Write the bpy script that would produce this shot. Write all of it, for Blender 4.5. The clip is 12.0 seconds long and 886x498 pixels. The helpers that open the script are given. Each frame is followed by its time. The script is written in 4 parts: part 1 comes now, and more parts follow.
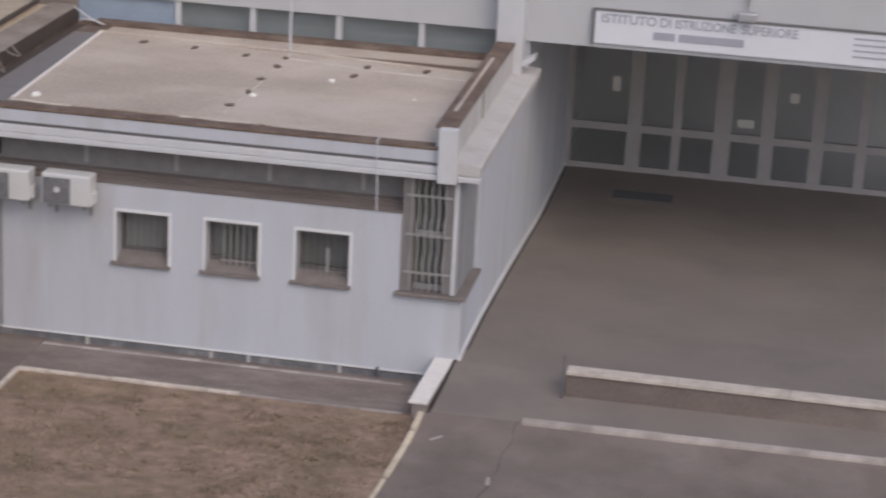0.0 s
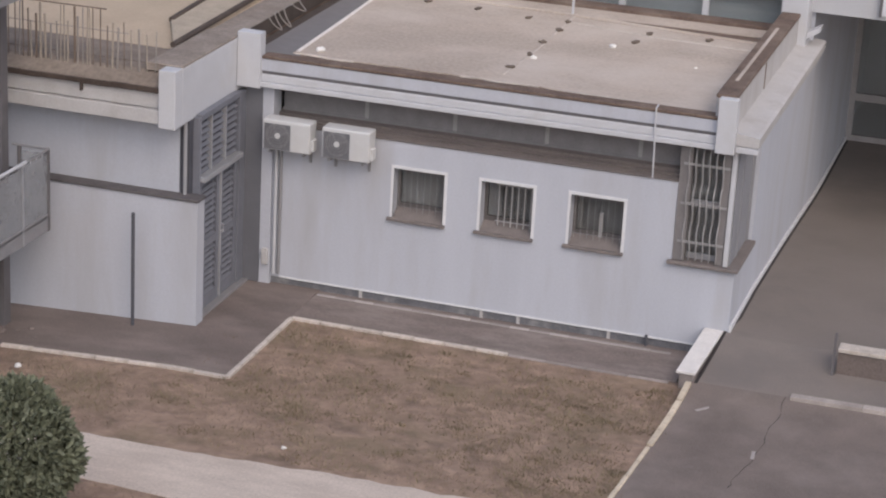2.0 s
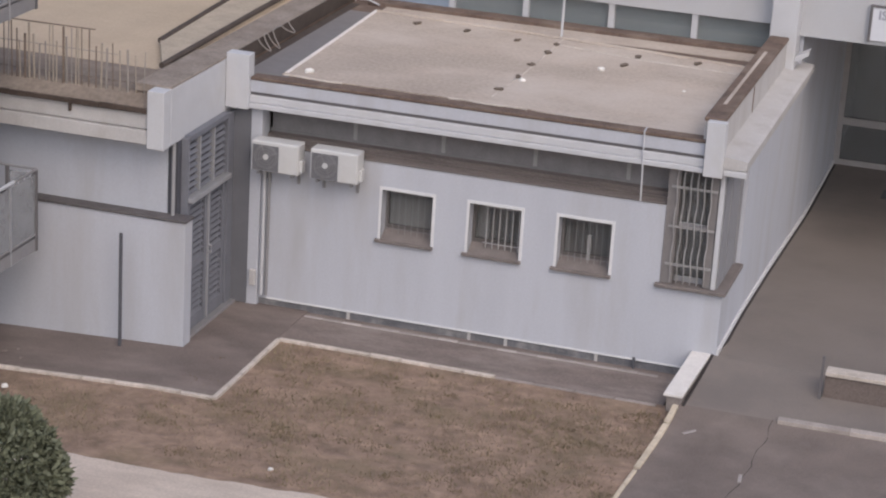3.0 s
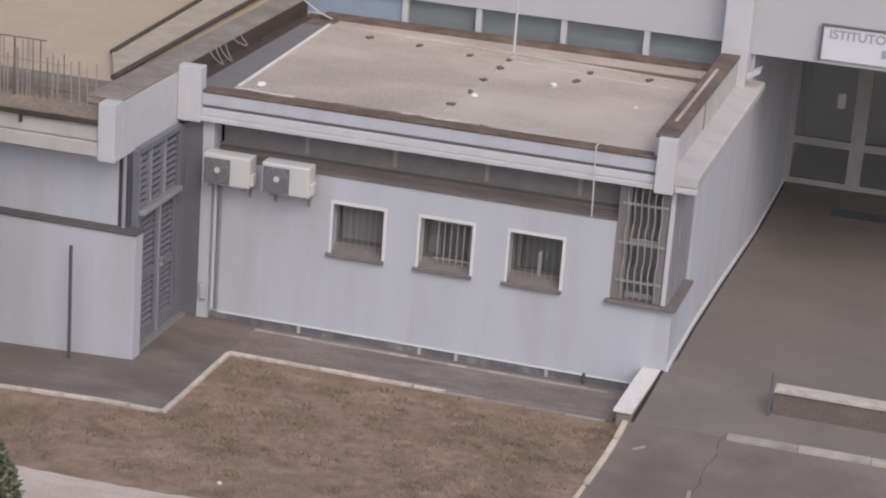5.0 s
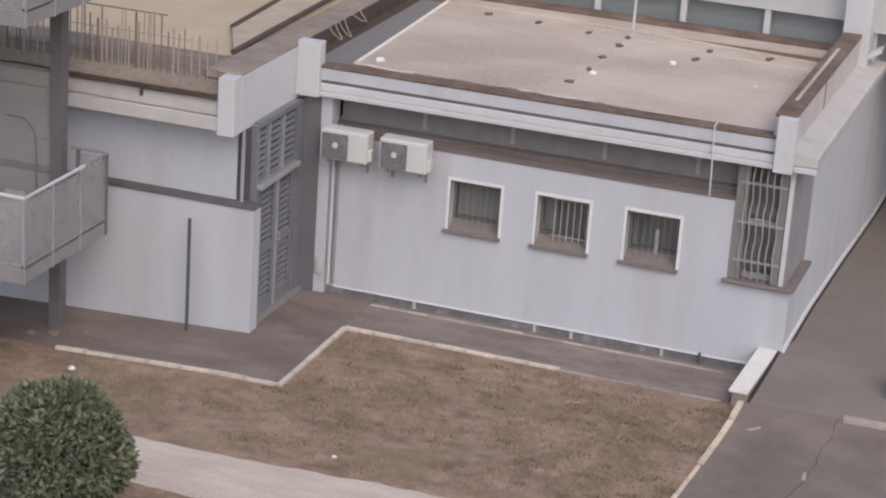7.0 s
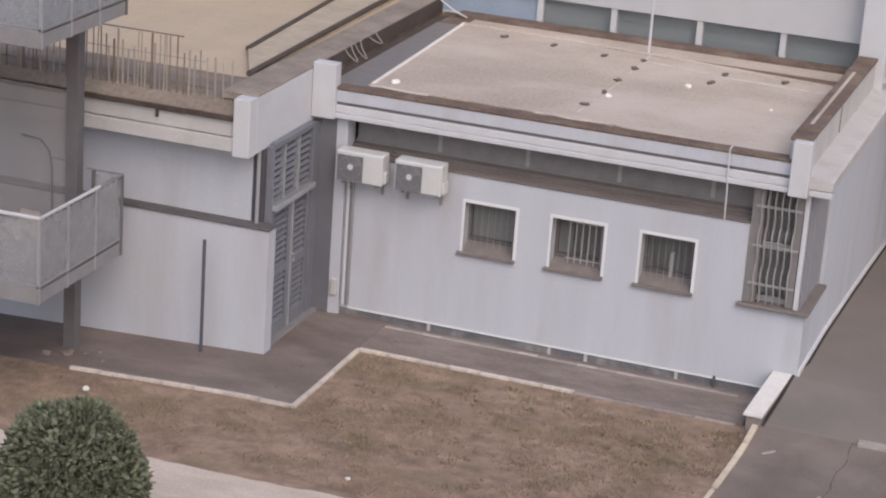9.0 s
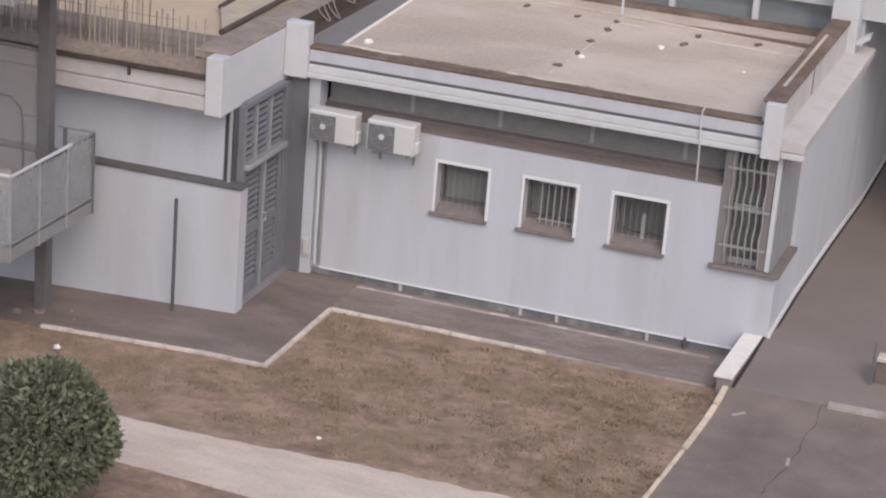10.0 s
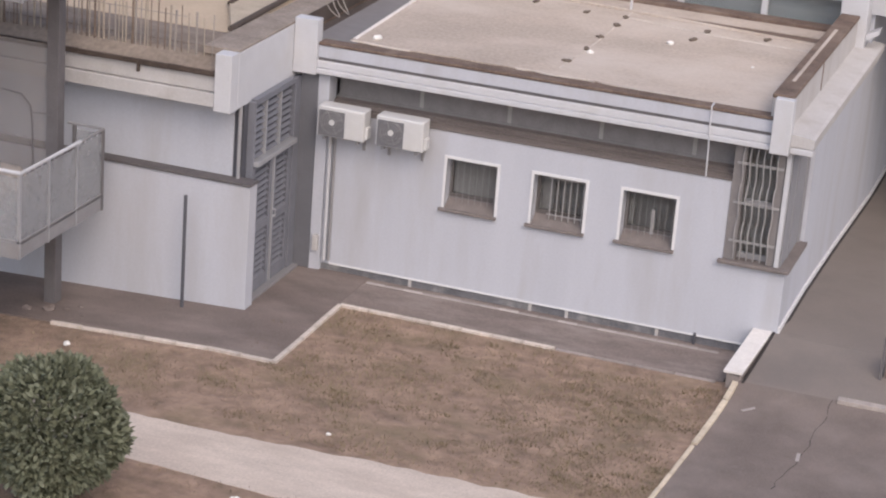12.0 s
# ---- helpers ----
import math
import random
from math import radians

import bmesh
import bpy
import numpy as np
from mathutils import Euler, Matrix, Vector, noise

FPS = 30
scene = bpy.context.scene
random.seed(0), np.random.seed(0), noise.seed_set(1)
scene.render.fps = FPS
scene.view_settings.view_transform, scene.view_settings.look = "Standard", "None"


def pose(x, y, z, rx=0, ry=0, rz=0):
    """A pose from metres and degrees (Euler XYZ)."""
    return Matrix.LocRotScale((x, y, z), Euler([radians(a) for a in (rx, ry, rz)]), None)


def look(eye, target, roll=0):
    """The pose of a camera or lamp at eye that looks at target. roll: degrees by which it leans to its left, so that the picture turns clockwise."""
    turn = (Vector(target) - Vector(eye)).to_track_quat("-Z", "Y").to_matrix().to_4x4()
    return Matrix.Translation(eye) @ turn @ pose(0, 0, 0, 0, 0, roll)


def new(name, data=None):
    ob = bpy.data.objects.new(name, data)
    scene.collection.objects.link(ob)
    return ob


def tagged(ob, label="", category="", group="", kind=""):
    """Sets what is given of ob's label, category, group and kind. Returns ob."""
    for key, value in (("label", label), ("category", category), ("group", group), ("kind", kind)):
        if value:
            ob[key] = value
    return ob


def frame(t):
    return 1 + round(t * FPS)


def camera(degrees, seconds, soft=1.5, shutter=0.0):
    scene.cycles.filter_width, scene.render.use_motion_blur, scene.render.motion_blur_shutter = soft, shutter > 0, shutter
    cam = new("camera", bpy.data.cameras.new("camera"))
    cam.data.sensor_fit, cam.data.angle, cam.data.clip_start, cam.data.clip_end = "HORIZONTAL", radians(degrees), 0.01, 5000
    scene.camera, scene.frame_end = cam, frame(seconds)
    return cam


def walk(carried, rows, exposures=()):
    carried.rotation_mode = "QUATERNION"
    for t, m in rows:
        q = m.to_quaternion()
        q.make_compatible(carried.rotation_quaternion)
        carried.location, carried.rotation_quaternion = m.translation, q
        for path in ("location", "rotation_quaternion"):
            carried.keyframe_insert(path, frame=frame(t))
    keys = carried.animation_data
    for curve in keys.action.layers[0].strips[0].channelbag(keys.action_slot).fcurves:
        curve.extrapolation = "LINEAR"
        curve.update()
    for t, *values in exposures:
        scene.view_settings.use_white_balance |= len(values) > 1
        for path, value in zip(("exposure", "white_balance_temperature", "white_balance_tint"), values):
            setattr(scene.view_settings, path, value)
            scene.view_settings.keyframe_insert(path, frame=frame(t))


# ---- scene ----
cam = camera(22.27, 12.0, soft=2.1, shutter=0.25)
EYE = (12.436, -30.741, 12.462)
# seconds, yaw, pitch, roll: a hand-held camera high up that only turns
TURNS = [
    (0, 9.369, -18.363, 3.041),
    (0.1, 10.416, -18.483, 2.965),
    (0.2, 11.182, -18.733, 2.890),
    (0.3, 11.961, -18.781, 2.814),
    (0.4, 12.985, -18.807, 2.739),
    (0.5, 13.910, -18.984, 2.663),
    (0.6, 14.871, -19.143, 2.744),
    (0.7, 15.885, -19.404, 2.826),
    (0.8, 16.531, -19.745, 2.907),
    (0.9, 16.894, -19.700, 2.989),
    (1, 16.558, -19.706, 3.070),
    (1.2, 16.478, -19.968, 3.161),
    (1.5, 16.564, -19.736, 3.297),
    (1.8, 16.706, -19.658, 3.225),
    (2, 16.653, -19.642, 3.177),
    (2.2, 16.446, -19.415, 3.245),
    (2.5, 16.375, -19.307, 3.346),
    (2.7, 16.361, -19.232, 3.417),
    (4.3, 16.197, -18.535, 3.988),
    (4.5, 15.782, -18.597, 4.071),
    (4.6, 15.671, -18.420, 4.127),
    (4.7, 15.519, -18.409, 4.183),
    (4.8, 15.557, -18.293, 4.238),
    (5, 15.075, -18.611, 4.350),
    (5.1, 15.292, -18.598, 4.200),
    (5.2, 15.832, -18.722, 4.049),
    (5.3, 16.472, -18.734, 3.899),
    (5.4, 17.072, -18.887, 3.748),
    (5.5, 17.376, -18.835, 3.598),
    (5.6, 17.661, -18.748, 3.638),
    (5.7, 17.802, -18.901, 3.678),
    (5.8, 17.949, -18.968, 3.718),
    (6, 18.128, -19.337, 3.798),
    (6.2, 18.215, -19.506, 3.740),
    (6.5, 18.087, -19.455, 3.652),
    (6.8, 18.199, -19.245, 3.873),
    (7, 18.153, -19.414, 4.020),
    (7.1, 18.407, -19.373, 3.722),
    (7.2, 18.964, -19.721, 3.424),
    (8.8, 18.607, -18.804, 4.109),
    (8.9, 18.520, -18.921, 4.121),
    (9, 18.589, -18.879, 4.133),
    (9.1, 18.566, -19.098, 4.175),
    (9.2, 18.407, -19.174, 4.217),
    (9.3, 18.317, -19.139, 4.258),
    (9.4, 18.244, -18.902, 4.300),
    (9.5, 18.061, -19.167, 4.342),
    (9.6, 17.920, -19.487, 4.415),
    (9.7, 17.562, -19.374, 4.488),
    (9.8, 17.659, -19.642, 4.561),
    (9.9, 17.686, -19.644, 4.634),
    (10, 17.754, -19.833, 4.707),
    (10.2, 18.061, -19.875, 4.652),
    (10.3, 18.143, -19.997, 4.625),
    (10.5, 18.163, -20.176, 4.570),
    (10.7, 18.173, -20.085, 4.474),
    (10.8, 18.180, -20.028, 4.425),
    (11, 18.143, -19.911, 4.329),
    (11.2, 18.017, -19.784, 4.423),
    (11.3, 17.899, -19.718, 4.471),
    (11.5, 17.748, -19.610, 4.565),
    (11.7, 17.889, -19.804, 4.546),
    (11.8, 17.880, -19.919, 4.537),
    (12, 17.998, -19.956, 4.518),
]
walk(cam, [(t, pose(*EYE, 0, 0, yaw) @ pose(0, 0, 0, 90 + pitch) @ pose(0, 0, 0, 0, 0, roll)) for t, yaw, pitch, roll in TURNS],
     [(0.0, -0.13, 6350, 11), (0.6, 0.01, 6350, 11), (5.5, 0.03, 6350, 11), (6.5, 0.10, 6400, 11), (9.5, 0.18, 6450, 12), (12.0, 0.32, 6500, 13)])

# ---- light: an overcast, rainy day ----
world = bpy.data.worlds.new("overcast_sky")
scene.world = world
world.use_nodes = True
wn = world.node_tree.nodes
sky = wn.new("ShaderNodeTexSky")
sky.sky_type = "NISHITA"
sky.sun_disc = False
sky.sun_elevation = radians(45)
sky.sun_rotation = radians(140)
sky.air_density = 1.0
sky.dust_density = 4.0
sky.ozone_density = 1.0
wn["Background"].inputs["Strength"].default_value = 0.15
world.node_tree.links.new(sky.outputs[0], wn["Background"].inputs[0])
sun_data = bpy.data.lights.new("sun", "SUN")
sun_data.energy = 0.62
sun_data.angle = radians(80)
sun_data.color = (1.0, 0.985, 0.97)
sun = new("sun", sun_data)
sun.matrix_world = look((8, -40, 46), (5, 0, 0))


# ---- materials ----
def mat(name, color, rough=0.8, metal=0.0, var=0.15, scale=3.0, fine=40.0, bump=0.2, dirt=None, dirt_amt=0.0, stretch=(1, 1, 1), rnd=0.0, bdist=0.01):
    """A surface with colour variation at two scales, stains and fine relief."""
    m = bpy.data.materials.new(name)
    m.use_nodes = True
    nt = m.node_tree
    n, l = nt.nodes, nt.links
    p = n["Principled BSDF"]
    p.inputs["Roughness"].default_value = rough
    p.inputs["Metallic"].default_value = metal
    tc = n.new("ShaderNodeTexCoord")
    mp = n.new("ShaderNodeMapping")
    mp.inputs["Scale"].default_value = stretch
    l.new(tc.outputs["Object"], mp.inputs[0])
    big = n.new("ShaderNodeTexNoise")
    big.inputs["Scale"].default_value = scale
    big.inputs["Detail"].default_value = 5
    l.new(mp.outputs[0], big.inputs["Vector"])
    small = n.new("ShaderNodeTexNoise")
    small.inputs["Scale"].default_value = fine
    small.inputs["Detail"].default_value = 6
    l.new(tc.outputs["Object"], small.inputs["Vector"])
    add = n.new("ShaderNodeMath")
    add.operation = "ADD"
    l.new(big.outputs[0], add.inputs[0])
    l.new(small.outputs[0], add.inputs[1])
    ramp = n.new("ShaderNodeMapRange")
    ramp.inputs[1].default_value, ramp.inputs[2].default_value = 0.65, 1.35
    ramp.inputs[3].default_value, ramp.inputs[4].default_value = 1 - var, 1 + var
    l.new(add.outputs[0], ramp.inputs[0])
    mul = n.new("ShaderNodeMix")
    mul.data_type, mul.blend_type = "RGBA", "MULTIPLY"
    mul.inputs[0].default_value = 1.0
    mul.inputs[6].default_value = (*color, 1)
    l.new(ramp.outputs[0], mul.inputs[7])
    out = mul.outputs[2]
    if dirt:
        st = n.new("ShaderNodeTexNoise")
        st.inputs["Scale"].default_value = scale * 0.6
        st.inputs["Detail"].default_value = 8
        st.inputs["Roughness"].default_value = 0.65
        l.new(mp.outputs[0], st.inputs["Vector"])
        r2 = n.new("ShaderNodeMapRange")
        r2.inputs[1].default_value, r2.inputs[2].default_value = 0.48, 0.72
        r2.inputs[4].default_value = dirt_amt
        l.new(st.outputs[0], r2.inputs[0])
        mx = n.new("ShaderNodeMix")
        mx.data_type = "RGBA"
        mx.inputs[7].default_value = (*dirt, 1)
        l.new(r2.outputs[0], mx.inputs[0])
        l.new(out, mx.inputs[6])
        out = mx.outputs[2]
    if rnd:
        oi = n.new("ShaderNodeObjectInfo")
        rr = n.new("ShaderNodeMapRange")
        rr.inputs[3].default_value, rr.inputs[4].default_value = 1 - rnd, 1 + rnd
        l.new(oi.outputs["Random"], rr.inputs[0])
        m3 = n.new("ShaderNodeMix")
        m3.data_type, m3.blend_type = "RGBA", "MULTIPLY"
        m3.inputs[0].default_value = 1.0
        l.new(out, m3.inputs[6])
        l.new(rr.outputs[0], m3.inputs[7])
        out = m3.outputs[2]
    l.new(out, p.inputs["Base Color"])
    if bump:
        b = n.new("ShaderNodeBump")
        b.inputs["Strength"].default_value = bump
        b.inputs["Distance"].default_value = bdist
        l.new(add.outputs[0], b.inputs["Height"])
        l.new(b.outputs[0], p.inputs["Normal"])
    return m


def glass(name, tint, rough=0.05):
    m = bpy.data.materials.new(name)
    m.use_nodes = True
    p = m.node_tree.nodes["Principled BSDF"]
    p.inputs["Base Color"].default_value = (*tint, 1)
    p.inputs["Roughness"].default_value = rough
    p.inputs["Transmission Weight"].default_value = 1.0
    p.inputs["IOR"].default_value = 1.45
    return m


def sheer(name, color, cover):
    """Perforated sheet: part of the light passes."""
    m = mat(name, color, 0.6, 0.0, 0.1, 6, 60, 0.05)
    n, l = m.node_tree.nodes, m.node_tree.links
    tr = n.new("ShaderNodeBsdfTransparent")
    mx = n.new("ShaderNodeMixShader")
    mx.inputs[0].default_value = cover
    l.new(tr.outputs[0], mx.inputs[1])
    l.new(n["Principled BSDF"].outputs[0], mx.inputs[2])
    l.new(mx.outputs[0], n["Material Output"].inputs[0])
    return m


PLASTER = mat("white_plaster", (0.49, 0.505, 0.56), 0.85, 0, 0.06, 1.4, 30, 0.15, (0.43, 0.43, 0.455), 0.85, (1.8, 1.8, 0.3))
PLASTER_OLD = mat("weathered_white_plaster", (0.50, 0.485, 0.485), 0.9, 0, 0.1, 2.0, 35, 0.2, (0.36, 0.33, 0.31), 0.6, (1.2, 1.2, 0.5))
TRIM = mat("white_paint", (0.55, 0.555, 0.585), 0.6, 0, 0.06, 3, 50, 0.05, (0.5, 0.49, 0.485), 0.5)
PANEL = mat("pale_facade_panel", (0.485, 0.49, 0.515), 0.6, 0, 0.06, 1.2, 40, 0.05, (0.44, 0.43, 0.43), 0.5)
SURR = mat("bright_white_paint", (0.70, 0.70, 0.72), 0.6, 0, 0.05, 4, 50, 0.05, (0.6, 0.59, 0.58), 0.4)
PLINTH = mat("grey_plinth_render", (0.15, 0.15, 0.165), 0.9, 0, 0.25, 4, 40, 0.3, (0.42, 0.41, 0.4), 0.6)
CAP = mat("mossy_brown_concrete", (0.145, 0.102, 0.082), 0.95, 0, 0.4, 3, 30, 0.6, (0.27, 0.215, 0.175), 0.6)
FELT = mat("weathered_roof_felt", (0.45, 0.38, 0.325), 0.9, 0, 0.2, 0.9, 16, 0.35, (0.58, 0.515, 0.465), 0.9, (0.7, 1.0, 1), bdist=0.015)
FELT_L = mat("ochre_roof_screed", (0.50, 0.405, 0.305), 0.9, 0, 0.12, 1.0, 25, 0.25, (0.43, 0.34, 0.25), 0.5)
PATCH = mat("dark_roof_patch", (0.15, 0.115, 0.09), 0.9, 0, 0.3, 5, 40, 0.3)
SILL = mat("brown_stone_sill", (0.185, 0.16, 0.152), 0.7, 0, 0.2, 6, 60, 0.15)
GLASS = glass("window_glass", (0.85, 0.9, 0.92))
DOORGLASS = glass("entrance_glass", (0.8, 0.82, 0.84))
ALU = mat("grey_aluminium", (0.42, 0.42, 0.44), 0.45, 0.4, 0.08, 5, 60, 0.03)
FRAME = mat("pale_grey_door_frame", (0.37, 0.35, 0.352), 0.6, 0, 0.1, 4, 50, 0.05)
BARS = mat("painted_grey_bars", (0.36, 0.35, 0.35), 0.5, 0.1, 0.1, 8, 60, 0.05)
STEEL = mat("galvanised_steel", (0.30, 0.295, 0.305), 0.5, 0.3, 0.12, 5, 60, 0.05, (0.30, 0.27, 0.25), 0.4)
POSTM = mat("dark_grey_steel", (0.16, 0.15, 0.155), 0.6, 0.2, 0.15, 4, 50, 0.1)
GATE = mat("blue_grey_gate_paint", (0.19, 0.195, 0.225), 0.55, 0.1, 0.12, 4, 50, 0.05)
ENDP = mat("shaded_corner_grey", (0.16, 0.162, 0.18), 0.6, 0.1, 0.12, 3, 50, 0.05)
LOUVER = mat("dark_metal_and_gap_shade", (0.09, 0.092, 0.108), 0.6, 0.1, 0.15, 4, 50, 0.05)
ACW = mat("white_enamel", (0.58, 0.58, 0.585), 0.4, 0, 0.05, 5, 60, 0.02, (0.55, 0.53, 0.5), 0.3)
FANG = mat("grey_fan_grille", (0.16, 0.16, 0.175), 0.6, 0, 0.12, 8, 60, 0.1)
ACD = mat("dark_fan_grille", (0.10, 0.10, 0.11), 0.6, 0, 0.15, 8, 60, 0.1)
CURTAIN = mat("dim_grey_curtain", (0.25, 0.232, 0.23), 0.9, 0, 0.15, 3, 50, 0.1, stretch=(6, 1, 0.3))
DARKFRAME = mat("dull_window_frame", (0.115, 0.103, 0.101), 0.6, 0, 0.1, 5, 50, 0.05)
BLIND2 = mat("pale_grey_blind", (0.30, 0.302, 0.31), 0.8, 0, 0.1, 2, 50, 0.05)
BLIND = mat("grey_roller_blind", (0.27, 0.27, 0.29), 0.8, 0, 0.08, 5, 50, 0.05)
BOARD = mat("brown_grey_boards", (0.155, 0.134, 0.128), 0.9, 0, 0.25, 3, 40, 0.3, (0.22, 0.19, 0.17), 0.5, (0.4, 2, 4))
SHUT = mat("dull_grey_shutter", (0.23, 0.22, 0.228), 0.8, 0, 0.15, 5, 50, 0.1)
INSIDE = mat("interior_plaster", (0.62, 0.61, 0.6), 0.9, 0, 0.05, 2, 30, 0.05)
ASPHALT = mat("worn_asphalt", (0.184, 0.150, 0.134), 0.85, 0, 0.28, 1.3, 60, 0.5, (0.255, 0.216, 0.197), 0.8)
COURT = mat("brown_grey_concrete_yard", (0.21, 0.18, 0.163), 0.6, 0, 0.12, 0.7, 50, 0.2, (0.14, 0.125, 0.12), 0.7)
PAVE = mat("damp_concrete_pavement", (0.168, 0.135, 0.122), 0.7, 0, 0.3, 1.2, 40, 0.3, (0.27, 0.225, 0.205), 0.8, (0.7, 1.5, 1))
KERB = mat("pale_kerb_stone", (0.56, 0.50, 0.45), 0.85, 0, 0.2, 5, 40, 0.3, (0.3, 0.25, 0.2), 0.6, rnd=0.12)
WHITEST = mat("white_coping", (0.70, 0.67, 0.65), 0.8, 0, 0.1, 5, 40, 0.2, (0.5, 0.46, 0.43), 0.4)
PAVE2 = mat("scuffed_concrete", (0.31, 0.27, 0.255), 0.8, 0, 0.2, 4, 40, 0.3, (0.2, 0.17, 0.16), 0.6, rnd=0.12)
WORN = mat("worn_mortar", (0.36, 0.325, 0.31), 0.9, 0, 0.2, 3, 40, 0.3, (0.46, 0.43, 0.42), 0.8, rnd=0.2)
YKERB = mat("greyish_kerb_stone", (0.44, 0.39, 0.36), 0.85, 0, 0.25, 3, 40, 0.3, (0.28, 0.24, 0.22), 0.7, rnd=0.15)
KERBY = mat("yellowed_kerb_stone", (0.64, 0.55, 0.43), 0.85, 0, 0.15, 5, 40, 0.3, (0.42, 0.35, 0.27), 0.7, rnd=0.15)
PATH = mat("pale_concrete_path", (0.555, 0.475, 0.415), 0.85, 0, 0.2, 2, 30, 0.5, (0.42, 0.35, 0.30), 0.7, (0.5, 1.6, 1))
SOIL = mat("dry_lawn_soil", (0.28, 0.198, 0.15), 0.95, 0, 0.42, 1.6, 5, 1.0, (0.18, 0.142, 0.088), 0.85, (0.9, 1.3, 1), bdist=0.04)
DRYGRASS = mat("dry_grass", (0.275, 0.205, 0.155), 0.9, 0, 0.3, 1.0, 20, 0)
GREENGRASS = mat("green_grass", (0.25, 0.206, 0.13), 0.9, 0, 0.3, 1.0, 20, 0)
TUFT = mat("olive_grass_tuft", (0.185, 0.145, 0.09), 0.9, 0, 0.3, 2.0, 20, 0)
LEAF = mat("shrub_leaf", (0.128, 0.14, 0.09), 0.7, 0, 0.4, 2.5, 15, 0)
LEAF2 = mat("pale_shrub_leaf", (0.175, 0.188, 0.128), 0.7, 0, 0.3, 2.5, 15, 0)
BARK = mat("shrub_bark", (0.09, 0.065, 0.045), 0.9, 0, 0.3, 6, 40, 0.4)
SIGNW = mat("white_sign_panel", (0.68, 0.69, 0.74), 0.5, 0, 0.03, 2, 40, 0.02)
INK = mat("grey_blue_lettering", (0.36, 0.36, 0.42), 0.6, 0, 0.05, 4, 50, 0)
BLUEP = mat("blue_spandrel", (0.30, 0.36, 0.45), 0.4, 0, 0.1, 3, 40, 0.03)
PAPER = mat("paper_notice", (0.62, 0.60, 0.58), 0.8, 0, 0.05, 4, 40, 0)
RUST = mat("rusty_iron", (0.20, 0.15, 0.12), 0.8, 0.1, 0.25, 6, 50, 0.1)
SILT = mat("roof_silt", (0.235, 0.195, 0.165), 0.95, 0, 0.3, 1.5, 14, 0.4, (0.19, 0.145, 0.115), 0.9, (0.6, 1.6, 1))
PALEBED = mat("pale_screed", (0.45, 0.38, 0.30), 0.9, 0, 0.2, 3, 30, 0.3, (0.34, 0.28, 0.23), 0.6)
DARKEDGE = mat("dark_edge_and_upstand_shade", (0.075, 0.058, 0.05), 0.8, 0, 0.3, 4, 40, 0.3)
EDGETOP = mat("weathered_tan_kerb", (0.285, 0.24, 0.208), 0.95, 0, 0.3, 2.5, 25, 0.4, (0.18, 0.145, 0.122), 0.7)
MOSS = mat("dark_wet_moss", (0.068, 0.05, 0.042), 0.9, 0, 0.35, 5, 40, 0.5, (0.15, 0.115, 0.095), 0.5)
BLACKLINE = mat("black_crack_and_shadow_line", (0.035, 0.03, 0.03), 0.8, 0, 0.3, 4, 40, 0.3)
PAVE_PALE = mat("worn_pale_apron_concrete", (0.188, 0.152, 0.138), 0.75, 0, 0.3, 1.6, 30, 0.3, (0.31, 0.265, 0.245), 0.8, (0.6, 1.6, 1))
JAMB = mat("grey_brown_jamb_paint", (0.21, 0.195, 0.195), 0.6, 0, 0.12, 5, 50, 0.05)
PALEROD = mat("pale_weathered_rod", (0.36, 0.31, 0.26), 0.8, 0, 0.2, 6, 50, 0.1)
DARKLEDGE = mat("dark_wet_ledge", (0.11, 0.10, 0.102), 0.7, 0, 0.25, 4, 40, 0.2)
CABLE = mat("grey_cable", (0.30, 0.27, 0.25), 0.7, 0, 0.1, 5, 50, 0)
RUBBLE = mat("white_litter", (0.75, 0.73, 0.70), 0.8, 0, 0.1, 8, 50, 0.1)


# ---- shapes ----
def box(bm, x0, x1, y0, y1, z0, z1, bev=0.0):
    vs = [bm.verts.new((x, y, z)) for x in (x0, x1) for y in (y0, y1) for z in (z0, z1)]
    fs = [bm.faces.new([vs[i] for i in q]) for q in ((0, 1, 3, 2), (4, 6, 7, 5), (0, 4, 5, 1), (2, 3, 7, 6), (0, 2, 6, 4), (1, 5, 7, 3))]
    if bev:
        es = list({e for f in fs for e in f.edges})
        bmesh.ops.bevel(bm, geom=es, offset=bev, segments=2, affect="EDGES", profile=0.5)
    return bm


def B(*a, bev=0.0):
    return box(bmesh.new(), *a, bev=bev)


def rod(bm, pts, r, n=8):
    """A round bar along points."""
    pts = [Vector(p) for p in pts]
    rings = []
    for i, p in enumerate(pts):
        d = (pts[min(i + 1, len(pts) - 1)] - pts[max(i - 1, 0)]).normalized()
        q = d.to_track_quat("Z", "Y")
        rings.append([bm.verts.new(p + q @ Vector((r * math.cos(2 * math.pi * k / n), r * math.sin(2 * math.pi * k / n), 0))) for k in range(n)])
    for a, b in zip(rings, rings[1:]):
        for k in range(n):
            bm.faces.new((a[k], a[(k + 1) % n], b[(k + 1) % n], b[k]))
    bm.faces.new(rings[0][::-1])
    bm.faces.new(rings[-1])
    return bm


def R(pts, r, n=8):
    return rod(bmesh.new(), pts, r, n)


